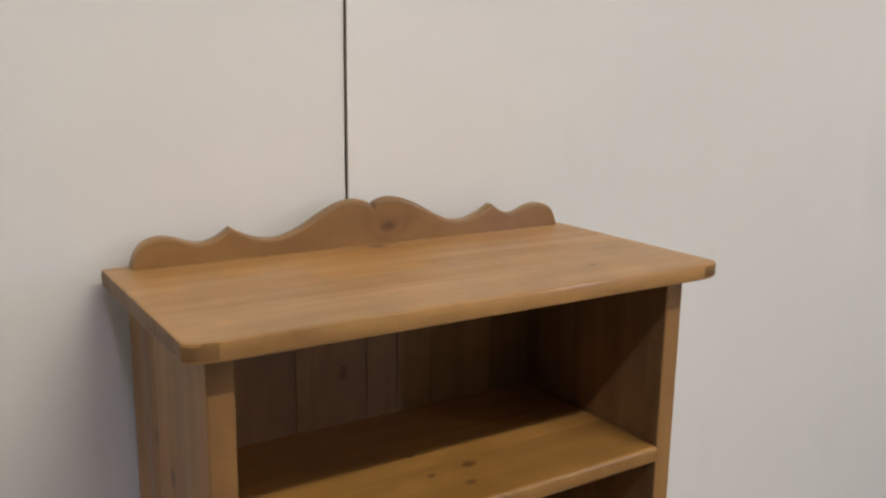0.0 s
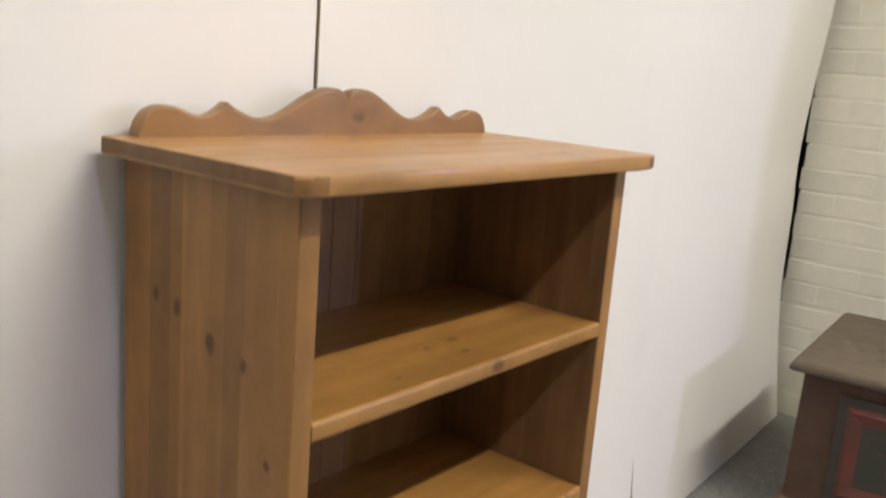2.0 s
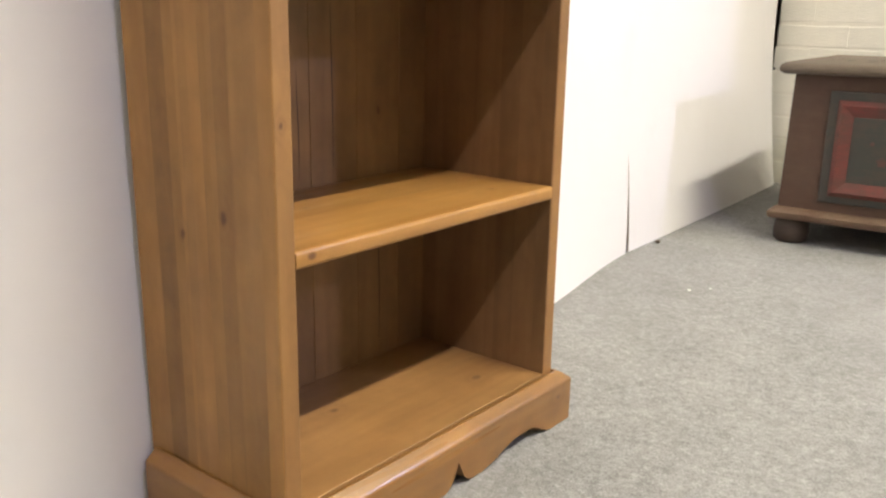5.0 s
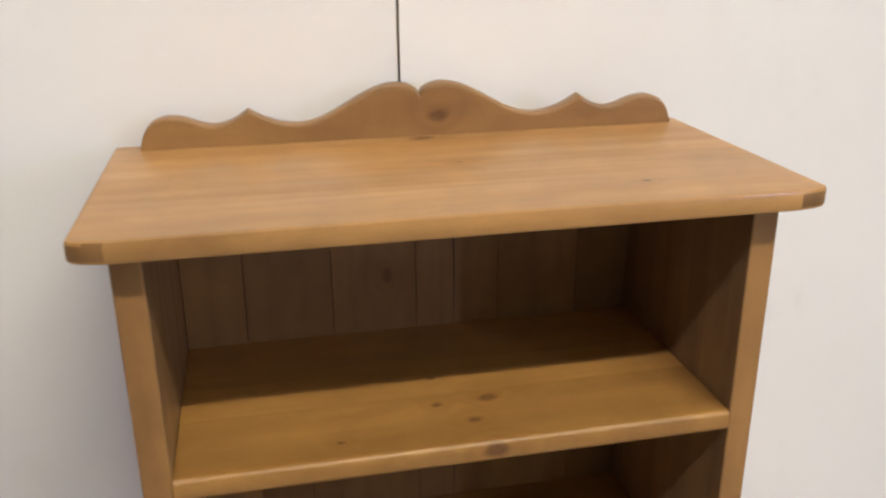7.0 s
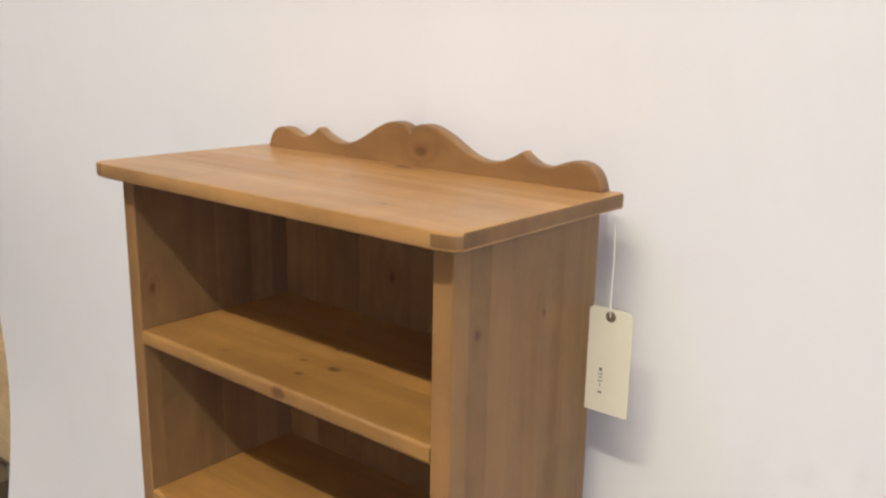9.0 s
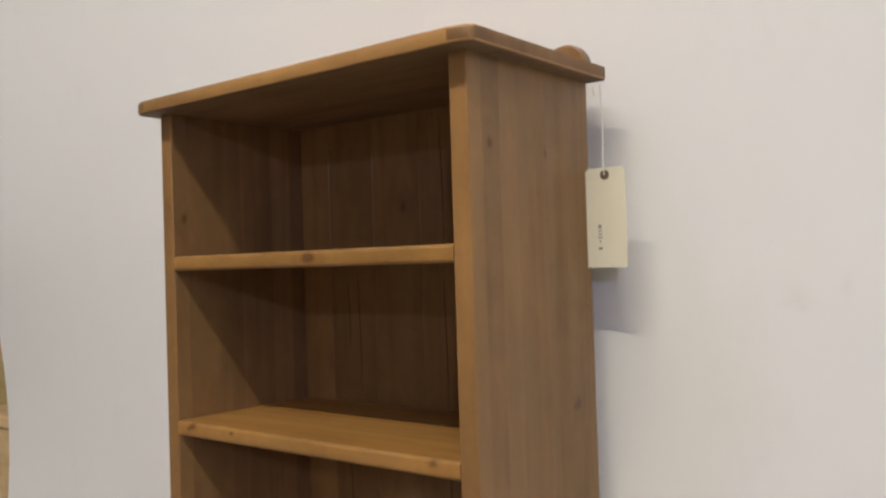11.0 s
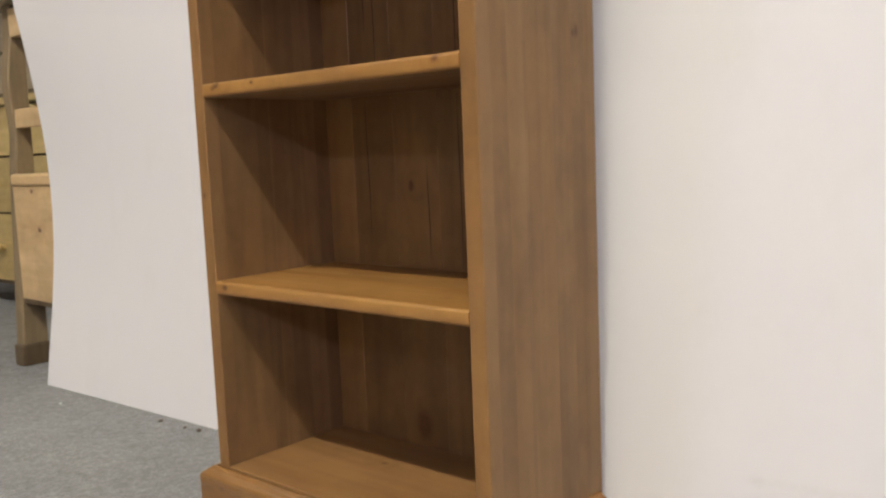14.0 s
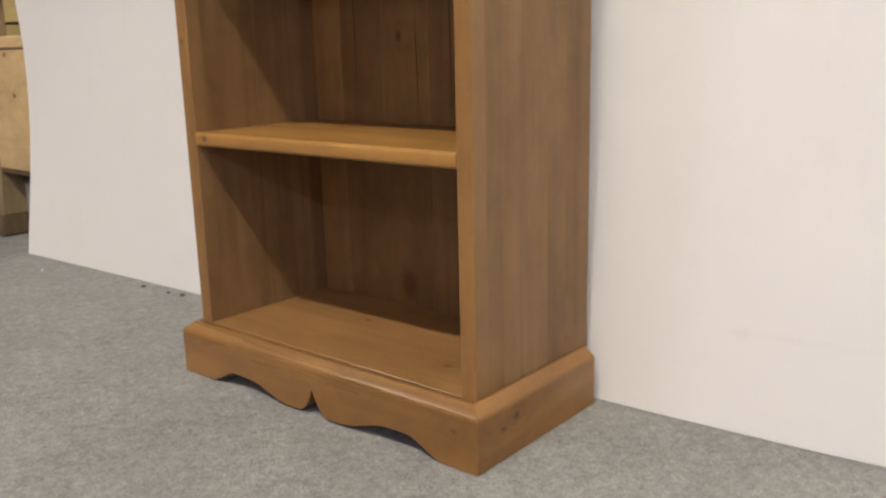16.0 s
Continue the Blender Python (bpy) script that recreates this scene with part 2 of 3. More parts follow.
SHELF_KNOTS = [[(-0.008, -0.125, 0.84, 0.004), (-0.012, -0.173, 0.84, 0.0045), (0.034, -0.170, 0.84, 0.008), (0.014, -0.204, 0.84, 0.0055), (0.024, -0.24, 0.832, 0.009), (-0.10, -0.215, 0.84, 0.003)],
               [(-0.122, -0.241, 0.619, 0.003), (-0.2, -0.241, 0.622, 0.006), (-0.207, -0.241, 0.618, 0.004), (0.198, -0.238, 0.620, 0.006)],
               [(-0.211, -0.241, 0.340, 0.005), (-0.09, -0.10, 0.351, 0.005), (0.16, -0.19, 0.351, 0.006)]]
TOP_KNOTS = [(-0.204, -0.262, 1.040, 0.0035), (0.02, -0.125, 1.042, 0.004), (0.005, -0.03, 1.042, 0.010), (0.15, -0.215, 1.042, 0.004)]
# same pine: left side lightened, right side darkened, uneven light put into colour
SIDE_L = pine("pine_side_left_lit", "z", SIDE_KNOTS_L, per_object=0.26, bands=0.042, figure=0.6, wax=0.12, light=(0.352, 0.174, 0.053), dark=(0.205, 0.090, 0.025))
SIDE_R = pine("pine_side_right_shaded", "z", SIDE_KNOTS_R, per_object=0.30, bands=0.042, figure=0.6, wax=0.1, shift=1.3, light=(0.245, 0.130, 0.052), dark=(0.148, 0.072, 0.026))
STILE_PINE = pine("pine_stile", "z", [(-0.245, -0.24, 0.47, 0.003)], per_object=0.2, rough=0.5, wax=0.08, shift=4.4, light=(0.255, 0.127, 0.046), dark=(0.145, 0.064, 0.022))
# inner faces: dimmer light of the compartments put into a greyer pine
SIDE_IN = pine("pine_side_inside_shaded", "z", [(-0.232, -0.222, 0.89, 0.006)], shift=2.2, bands=0.035, light=(0.225, 0.127, 0.064), dark=(0.125, 0.066, 0.033))
SHELVES = [pine("pine_shelf", "x", k, shift=3.1 + i, light=(0.36, 0.180, 0.053), dark=(0.215, 0.093, 0.023), per_object=0.30, wax=0.25) for i, k in enumerate(SHELF_KNOTS)]
# undersides: a duller pine that stands in for the shade below boards
UNDER_PINE = pine("pine_underside_shaded", "x", (), shift=5.2, light=(0.22, 0.130, 0.072), dark=(0.13, 0.072, 0.038), rough=0.6, wax=0.0)
BOTTOM_PINE = pine("pine_bottom", "x", [(0.158, -0.175, 0.073, 0.007), (-0.05, -0.10, 0.073, 0.005)], shift=6.4, per_object=0.12)
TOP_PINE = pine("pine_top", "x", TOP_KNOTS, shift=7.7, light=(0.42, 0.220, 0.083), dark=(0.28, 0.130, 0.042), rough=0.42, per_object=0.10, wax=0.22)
END_PINE = pine("pine_end_grain", "z", (), shift=8.3, light=(0.215, 0.108, 0.042), dark=(0.12, 0.055, 0.021), rough=0.5, wax=0.1)
SPLASH_PINE = pine("pine_splash", "x", [(0.023, -0.020, 1.064, 0.008)], shift=9.1, per_object=0.1)
# back boards coloured darker to carry the shade deep in the case
BACK_PINE = pine("pine_back_shaded", "z", [(-0.048, -0.012, 0.105, 0.020), (-0.03, -0.012, 0.90, 0.007), (-0.055, -0.012, 0.47, 0.007), (0.13, -0.012, 0.44, 0.005)], shift=10.3, per_object=0.40,
                 light=(0.235, 0.122, 0.048), dark=(0.126, 0.062, 0.025), rough=0.55, figure=0.75, wax=0.12)
PLINTH_PINE = pine("pine_plinth", "x", [(0.238, -0.2635, 0.041, 0.0035), (-0.22, -0.2635, 0.05, 0.0025)], shift=11.9, light=(0.275, 0.129, 0.037), dark=(0.155, 0.064, 0.017), rough=0.34, wax=0.6)
PLINTH_SIDE = pine("pine_plinth_side", "y", [(0.272, -0.189, 0.042, 0.0055), (0.272, -0.215, 0.034, 0.004)], shift=12.9, light=(0.275, 0.129, 0.037), dark=(0.155, 0.064, 0.017), rough=0.36, wax=0.3)
PALE_PINE = pine("pale_raw_pine", "x", [(-1.356, 0.03, 0.364, 0.008), (-1.382, 0.03, 0.461, 0.007)], shift=14.0, light=(0.66, 0.46, 0.27), dark=(0.50, 0.31, 0.16), rough=0.55)
OLD_PINE = pine("old_pine", "z", (), shift=15.0, light=(0.265, 0.190, 0.120), dark=(0.165, 0.112, 0.068), rough=0.6, wax=0.0)
# settle's low and rear parts: shade put into the wood colour
SHADED_PINE = pine("shaded_pine", "z", (), shift=15.6, light=(0.145, 0.098, 0.060), dark=(0.075, 0.048, 0.029), rough=0.6, wax=0.0)
YELLOW_PINE = pine("yellow_pine", "x", (), shift=16.0, light=(0.56, 0.41, 0.19), dark=(0.43, 0.29, 0.12), rough=0.5)
GREY_PINE = pine("greyed_pine", "x", (), shift=17.0, light=(0.32, 0.26, 0.20), dark=(0.19, 0.15, 0.115), rough=0.65, wax=0.0)
GREY_RAIL = pine("grey_beige_rail", "x", (), shift=18.0, light=(0.52, 0.43, 0.30), dark=(0.40, 0.32, 0.22), rough=0.6, wax=0.0)
CARD = plain("cream_card", (0.78, 0.73, 0.58), 0.75, 0.04, 40.0)
STRING = plain("white_string", (0.78, 0.76, 0.70), 0.8)
INK = plain("grey_ink", (0.17, 0.16, 0.16), 0.6)
EYELET = plain("brown_fibre_washer", (0.16, 0.11, 0.06), 0.6)
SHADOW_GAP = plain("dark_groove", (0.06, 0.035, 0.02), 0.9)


# ---- mesh helpers ----
def link_mesh(name, bm, mat, parent=None, label="", kind=""):
    me = bpy.data.meshes.new(name)
    bmesh.ops.recalc_face_normals(bm, faces=bm.faces)
    bm.to_mesh(me)
    bm.free()
    for mm in (mat if isinstance(mat, (list, tuple)) else [mat]):
        me.materials.append(mm)
    ob = new(name, me)
    if parent is not None:
        ob.parent = parent
        ob.matrix_parent_inverse = parent.matrix_world.inverted()
    return tagged(ob, label, kind=kind)


def part(name, bm, mat, parent, label=""):
    return link_mesh(name, bm, mat, parent, label)


def thing(name, label, category, group="", at=(0, 0, 0), turn=0.0):
    ob = new(name)
    ob.empty_display_size = 0.1
    ob.matrix_world = pose(*at, 0, 0, turn)
    bpy.context.view_layer.update()
    return tagged(ob, label, category, group)


def box(x0, x1, y0, y1, z0, z1, bevel=0.0, segments=2, bm=None):
    own = bmesh.new()
    vs = bmesh.ops.create_cube(own, size=1.0)["verts"]
    for v in vs:
        v.co = Vector((x0 + (v.co.x + 0.5) * (x1 - x0), y0 + (v.co.y + 0.5) * (y1 - y0), z0 + (v.co.z + 0.5) * (z1 - z0)))
    if bevel:
        bmesh.ops.bevel(own, geom=own.edges[:], offset=bevel, segments=segments, profile=0.6, affect="EDGES")
    if bm is None:
        return own
    me = bpy.data.meshes.new("tmp")
    own.to_mesh(me)
    own.free()
    bm.from_mesh(me)
    bpy.data.meshes.remove(me)
    return bm


def smooth(ob, angle=40):
    me = ob.data
    for p in me.polygons:
        p.use_smooth = True
    me.set_sharp_from_angle(angle=radians(angle))
    return ob


def loft(rings, closed=True, caps=True):
    """Joins rings of points, each a list of the same length."""
    bm = bmesh.new()
    rows = [[bm.verts.new(p) for p in ring] for ring in rings]
    n = len(rows[0])
    for a, b in zip(rows, rows[1:]):
        for i in range(n if closed else n - 1):
            bm.faces.new((a[i], a[(i + 1) % n], b[(i + 1) % n], b[i]))
    if caps:
        bm.faces.new(rows[0][::-1])
        bm.faces.new(rows[-1])
    return bm


def lathe(profile, segments=20, at=(0, 0, 0)):
    rings = []
    for r, z in profile:
        rings.append([(at[0] + r * math.cos(a), at[1] + r * math.sin(a), at[2] + z) for a in np.linspace(0, 2 * math.pi, segments, endpoint=False)])
    return loft(rings)


def tube(points, radius, segments=6):
    rings = []
    for i, p in enumerate(points):
        p = Vector(p)
        d = (Vector(points[min(i + 1, len(points) - 1)]) - Vector(points[max(i - 1, 0)])).normalized()
        s = d.orthogonal().normalized()
        u = d.cross(s)
        rings.append([tuple(p + radius * (math.cos(a) * s + math.sin(a) * u)) for a in np.linspace(0, 2 * math.pi, segments, endpoint=False)])
    return loft(rings)


def ease(a, b, f):
    return a + (b - a) * (0.5 - 0.5 * math.cos(math.pi * f))


# ---- the room ----
floor = link_mesh("floor", box(-6, 3.4, -6, 1.2, -0.1, FLOOR), CARPET)
tagged(floor, "worn mid-grey cut-pile carpet over the whole floor", "floor", kind="structure")
# last entry: unseen upright, added to keep cold light off bricks and sheet
for name, dims, mat in (("wall_north", (-6, 3.4, 1.2, 1.4, FLOOR, CEILING), DARK_WALL), ("wall_south", (-6, 3.4, -6.2, -6, FLOOR, CEILING), ROOM_WALL),
                        ("wall_west", (-6.2, -6, -6, 1.2, FLOOR, CEILING), ROOM_WALL), ("wall_east_return", (2.62, 3.4, 0.40, 0.55, FLOOR, CEILING), DARK_WALL),
                        ("wall_east_end", (3.4, 3.6, -6, 1.2, FLOOR, CEILING), DARK_WALL), ("wall_pier", (1.985, 2.45, -1.52, -1.37, FLOOR, CEILING), MORTAR)):
    tagged(link_mesh(name, box(*dims), mat), "plain wall added to close or shade the showroom", "wall", kind="structure")
tagged(link_mesh("ceiling", box(-6, 3.4, -6, 1.2, CEILING, CEILING + 0.15), CEILING_WHITE), "plain pale grey showroom ceiling", "ceiling", kind="structure")


def bow_left(z):
    """Bent free edge of the first sheet: sags back at knee height and comes forward higher up."""
    hollow = 0.051 * math.sin(z / 0.92 * math.pi) ** 1.1 if 0 < z < 0.92 else 0.0
    return -0.038 + hollow - 0.016 * ease(0, 1, min(max((z - 0.82) / 0.45, 0), 1))


def lean(z):
    return 0.004 + 0.017 * min(z / 0.9, 1.0) + 0.006 * max(z - 0.9, 0)


def sheet(name, x_at, y_at, label):
    """A thin bent sheet: x_at(f, z) and y_at(f, z) for f from 0 to 1 across and z up."""
    nx, nz, top = 24, 36, 2.44
    thick = 0.0045
    bm = bmesh.new()
    grid = {}
    for s in (0, 1):
        for i in range(nx + 1):
            for k in range(nz + 1):
                f, z = i / nx, top * k / nz + 0.001
                grid[s, i, k] = bm.verts.new((x_at(f, z), y_at(f, z) + s * thick, z + FLOOR))
    for s in (0, 1):
        for i in range(nx):
            for k in range(nz):
                q = [grid[s, i, k], grid[s, i + 1, k], grid[s, i + 1, k + 1], grid[s, i, k + 1]]
                bm.faces.new(q if s == 0 else q[::-1])
    for k in range(nz):
        for i in (0, nx):
            bm.faces.new((grid[0, i, k], grid[0, i, k + 1], grid[1, i, k + 1], grid[1, i, k])).material_index = 1
    for i in range(nx):
        for k in (0, nz):
            bm.faces.new((grid[0, i, k], grid[1, i, k], grid[1, i + 1, k], grid[0, i + 1, k])).material_index = 1
    ob = smooth(link_mesh(name, bm, [WHITE_BOARD, BOARD_EDGE]))
    return tagged(ob, label, "backdrop board", "white backdrop sheets", "structure")


# made-up backing strip, there only to brighten the slit between two sheets
tagged(link_mesh("batten", box(-0.07, 0.05, 0.042, 0.067, FLOOR, 2.4, 0.002), plain("grey_joint_backing", (0.55, 0.53, 0.50), 0.8)), "grey strip added behind the joint to lighten the slit", "batten", kind="structure")
XA, XB, XC, XD = -1.243, -0.007, 1.173, 2.400
sheet("backdrop_sheet", lambda f, z: XA + (XB - 0.0009 - XA) * f,
      lambda f, z: (1 - f) ** 1.4 * bow_left(z) + (1 - (1 - f) ** 1.4) * lean(z),
      "thin white hardboard sheet, bowed at its free edge, propped upright")


def joint(z):
    """How far the joint of the second and third sheet bends back above the floor."""
    return 0.018 * ease(0, 1, min(z / 0.48, 1.0))


def floor_b(f):
    x = XB + (XC - XB) * f
    return 0.0 + 0.012 * ease(0, 1, min(max((x - 0.2) / 0.4, 0), 1)) + 0.105 * ease(0, 1, min(max((x - 0.45) / 0.85, 0), 1))


sheet("backdrop_sheet", lambda f, z: XB + 0.0009 + (XC - XB - 0.0009) * f,
      lambda f, z: floor_b(f) + (lean(z) - 0.004) * (1 - 0.6 * f) + 0.22 * f * (1 - f) * math.sin(min(z / 1.7, 1) * math.pi) + f ** 3 * joint(z),
      "white hardboard sheet standing upright behind the pine bookcase")
sheet("backdrop_sheet", lambda f, z: XC + 0.0005 + 0.0185 * max(0.0, 1 - z / 0.48) + (XD - XC - 0.011) * f,
      lambda f, z: 0.1135 + 0.046 * f ** 1.3 + (1 - f) * joint(z) + (0.016 * (1 - f) * min(z / 0.9, 1)) + f * (0.054 * math.sin(min(z, 0.62) / 0.62 * math.pi / 2) + 0.010 * ease(0, 1, min(max((z - 0.70) / 0.25, 0), 1)) - 0.055 * ease(0, 1, min(max((z - 0.80) / 1.0, 0), 1))),
      "white hardboard sheet reaching to the painted brick wall")

# ---- the bookcase ----
HALF, INNER, FRONT, BACK = 0.254, 0.232, -0.240, -0.004
TOP_Z, TOP_T, SHELF_T = 1.0448, 0.0168, 0.019
bookcase = thing("bookcase", "waxed pine bookcase with three shelves and scrolled top", "bookcase")


def soft_front(x0, x1, y0, y1, z0, z1, r):
    """An upright board whose two front arrises are eased."""
    ring = [(x0, y1), (x0, y0 + r), (x0 + 0.3 * r, y0 + 0.3 * r), (x0 + r, y0), (x1 - r, y0), (x1 - 0.3 * r, y0 + 0.3 * r), (x1, y0 + r), (x1, y1)]
    return loft([[(x, y, z) for x, y in ring] for z in (z0, z1)])


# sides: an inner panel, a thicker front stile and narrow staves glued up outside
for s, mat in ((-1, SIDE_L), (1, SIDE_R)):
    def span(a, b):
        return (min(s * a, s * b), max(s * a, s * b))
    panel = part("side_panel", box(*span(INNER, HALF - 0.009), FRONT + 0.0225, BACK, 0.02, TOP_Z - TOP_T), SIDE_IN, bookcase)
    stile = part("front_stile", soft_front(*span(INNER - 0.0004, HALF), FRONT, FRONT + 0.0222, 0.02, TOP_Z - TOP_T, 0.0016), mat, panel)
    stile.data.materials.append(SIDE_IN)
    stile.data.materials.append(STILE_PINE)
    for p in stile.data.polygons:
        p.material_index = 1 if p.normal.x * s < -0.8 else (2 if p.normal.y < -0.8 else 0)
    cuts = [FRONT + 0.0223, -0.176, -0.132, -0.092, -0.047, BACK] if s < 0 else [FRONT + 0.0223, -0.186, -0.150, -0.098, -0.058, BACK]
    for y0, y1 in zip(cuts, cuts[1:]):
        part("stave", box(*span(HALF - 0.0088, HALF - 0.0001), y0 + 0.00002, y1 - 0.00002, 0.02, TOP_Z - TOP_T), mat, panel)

# tongued and grooved back boards
GROOVES = [-0.2318, -0.173, -0.0865, 0.0, 0.0865, 0.173, 0.2318]
for x0, x1 in zip(GROOVES, GROOVES[1:]):
    bm = box(x0 + 0.00012, x1 - 0.00012, -0.012, BACK - 0.0005, 0.03, TOP_Z - TOP_T, 0.0007, 1)
    part("back_board", bm, BACK_PINE, bookcase)
# full-size dark sheet added behind the boards; its colour is the grooves' shade
part("back_rail", box(-0.2315, 0.2315, -0.0038, -0.0012, 0.03, TOP_Z - TOP_T), SHADOW_GAP, bookcase)
# shrinkage cracks in two of the back boards
for cx, z0, z1 in ((0.039, 0.8405, 1.015), (0.039, 0.627, 0.800), (0.040, 0.352, 0.60), (-0.138, 0.70, 0.80), (-0.118, 0.64, 0.81), (-0.142, 0.38, 0.6), (-0.021, 0.36, 0.5), (0.13, 0.10, 0.29)):
    part("crack", loft([[(cx - 0.0008 * math.sin(math.pi * f) - 0.0002 + 0.001 * math.sin(5 * f), -0.0122, z0 + (z1 - z0) * f),
                         (cx + 0.0008 * math.sin(math.pi * f) + 0.0002 + 0.001 * math.sin(5 * f), -0.0122, z0 + (z1 - z0) * f),
                         (cx + 0.001 * math.sin(5 * f), -0.0112, z0 + (z1 - z0) * f)] for f in np.linspace(0, 1, 9)]), SHADOW_GAP, bookcase)


def round_board(x0, x1, y0, y1, z0, z1, radius):
    """A board along x with a rounded nose at its front (y0)."""
    prof = [(y1, z0), (y1, z1), (y0 + radius + 0.0012, z1)]
    for a in np.linspace(90, 180, 5):
        prof.append((y0 + radius + radius * math.cos(radians(a)), z1 - radius + radius * math.sin(radians(a))))
    for a in np.linspace(180, 270, 5):
        prof.append((y0 + radius + radius * math.cos(radians(a)), z0 + radius + radius * math.sin(radians(a))))
    prof.append((y0 + radius + 0.0012, z0))
    return loft([[(x, y, z) for y, z in prof] for x in np.linspace(x0, x1, 7)])


def shaded_below(board):
    """Underside of a board: no wax coat, shade put into a darker, greyer colour."""
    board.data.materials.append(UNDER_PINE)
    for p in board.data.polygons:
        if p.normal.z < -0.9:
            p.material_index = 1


for z, mat, cuts in ((0.840, SHELVES[0], (-0.155, -0.088)), (0.6255, SHELVES[1], (-0.17, -0.08)), (0.3475, SHELVES[2], (-0.135, -0.06))):
    shelf = smooth(part("shelf", round_board(-INNER + 0.0006, INNER - 0.0006, FRONT - 0.0006, cuts[0], z - SHELF_T, z, 0.0045), mat, bookcase))
    shaded_below(shelf)
    edges = [cuts[0], cuts[1], -0.0125]
    for y0, y1 in zip(edges, edges[1:]):
        shaded_below(part("shelf_board", box(-INNER + 0.0006, INNER - 0.0006, y0 + 0.00003, y1 - 0.00003, z - SHELF_T, z - 0.00002), mat, shelf))
part("bottom_board", box(-INNER + 0.0006, INNER - 0.0006, FRONT + 0.0005, -0.0125, 0.0545, 0.0725, 0.0006, 1), BOTTOM_PINE, bookcase)

# top board: clipped front corners and rounded edges
W, D = 0.2770, 0.2678
plan = [(-W + 0.001, -0.0006), (-W + 0.001, -D + 0.011), (-W + 0.005, -D + 0.0065), (-W + 0.013, -D + 0.0032), (-W + 0.026, -D + 0.0008), (W - 0.024, -D - 0.0008), (W - 0.011, -D + 0.0012), (W - 0.002, -D + 0.0045), (W + 0.002, -D + 0.009), (W + 0.001, -0.0006)]
rings = []
for inset, z in ((0.006, TOP_Z - TOP_T), (0.003, TOP_Z - TOP_T), (0.0008, TOP_Z - TOP_T + 0.001), (0.0, TOP_Z - TOP_T + 0.003), (0.0, TOP_Z - 0.0030), (0.0007, TOP_Z - 0.0008), (0.0024, TOP_Z), (0.0045, TOP_Z)):
    rings.append([(x * (1 - inset / W), y + inset if y < -0.01 else y, z) for x, y in plan])
bm = loft(rings)
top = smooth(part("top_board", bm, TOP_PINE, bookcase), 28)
shaded_below(top)
top.data.materials.append(END_PINE)
for p in top.data.polygons:
    if abs(p.normal.z) < 0.35 and (abs(p.normal.x) > 0.55 or (abs(p.normal.x) > 0.15 and p.normal.y < -0.5)):
        p.material_index = 2


def crest(x):
    """Height of the scrolled upstand above the top board."""
    u = abs(x - 0.006)
    if u < 0.022:
        return 0.040 + 0.012 * math.sqrt(max(0.0, 1 - (1 - u / 0.022) ** 2))
    if u < 0.115:
        return ease(0.052, 0.0185, (u - 0.022) / 0.093)
    if u < 0.160:
        f = (u - 0.115) / 0.045
        return 0.0185 + 0.0155 * f ** 1.9
    if u < 0.190:
        f = (0.190 - u) / 0.030
        return 0.021 + 0.013 * f ** 1.9
    if u < 0.226:
        return ease(0.021, 0.030, (u - 0.190) / 0.036)
    return 0.0305 * math.sqrt(max(0.0, 1 - ((u - 0.226) / 0.0312) ** 2.6))


def crest_loft(xs, y0, y1, base, rnd):
    rings = []
    for x in xs:
        h = max(crest(x), 0.0004)
        r = min(rnd, h * 0.4)
        rings.append([(x, y1, base), (x, y1, base + h - r * 0.4), (x, y1 - r, base + h), (x, y0 + r, base + h), (x, y0 + r * 0.3, base + h - r * 0.35), (x, y0, base + h - r), (x, y0, base + (h - r) * 0.93), (x, y0, base)])
    return loft(rings)


xs = sorted(set([round(v, 5) for v in np.linspace(-0.251, 0.263, 181)] + [0.006, 0.166, -0.154, 0.2628, -0.2508]))
smooth(part("upstand", crest_loft(xs, -0.0205, -0.0035, TOP_Z - 0.0014, 0.003), SPLASH_PINE, bookcase), 32)


def arch(x):
    """Height of the plinth's cut-out above the carpet."""
    u = abs(x - 0.006)
    if u < 0.028:
        f = 1 - u / 0.028
        return 0.0035 + 0.0345 * f ** 2.2
    if u < 0.045:
        return 0.0035
    if u < 0.135:
        return ease(0.0035, 0.0215, (u - 0.045) / 0.09)
    if u < 0.160:
        return 0.0215
    if u < 0.218:
        return ease(0.0215, 0.0008, (u - 0.160) / 0.058)
    return 0.0008


PZ, PT, PX, PY = 0.0725, 0.018, 0.272, -0.2635
section = [(0.0, 0), (0.0, 0.0565), (0.0, 0.0585), (0.0009, 0.0612), (0.0030, 0.0634), (0.0065, 0.0662), (0.0110, 0.0698), (0.0145, PZ), (PT - 0.0004, PZ), (PT - 0.0004, 0)]


def plinth_front():
    rings = []
    for x in np.linspace(-PX, PX, 97):
        rings.append([(x * (1 - d / PX), PY + d, z if z > 0.01 else arch(x) + FLOOR) for d, z in section])
    return loft(rings)


def plinth_side(s):
    rings = []
    for f in np.linspace(0, 1, 9):
        rings.append([(s * (PX - d), (PY + d + 0.0003) * (1 - f) + -0.014 * f, z if z > 0.01 else 0.0008 + FLOOR) for d, z in section])
    return loft(rings)


smooth(part("plinth_front", plinth_front(), PLINTH_PINE, bookcase), 32)
for s in (-1, 1):
    smooth(part("plinth_side", plinth_side(s), PLINTH_SIDE, bookcase), 32)

# ---- price tag on its string ----
tag = thing("price_tag", "cream card price tag hanging on white string from the bookcase top", "tag", at=(0.279, -0.012, 0.9255))
TX, TY, TT = 0.279, -0.012, 0.9255
outline = [(-0.0255, -0.1155), (0.0255, -0.1155), (0.0255, -0.005), (0.0205, 0.0), (-0.0215, 0.0), (-0.0255, -0.004)]
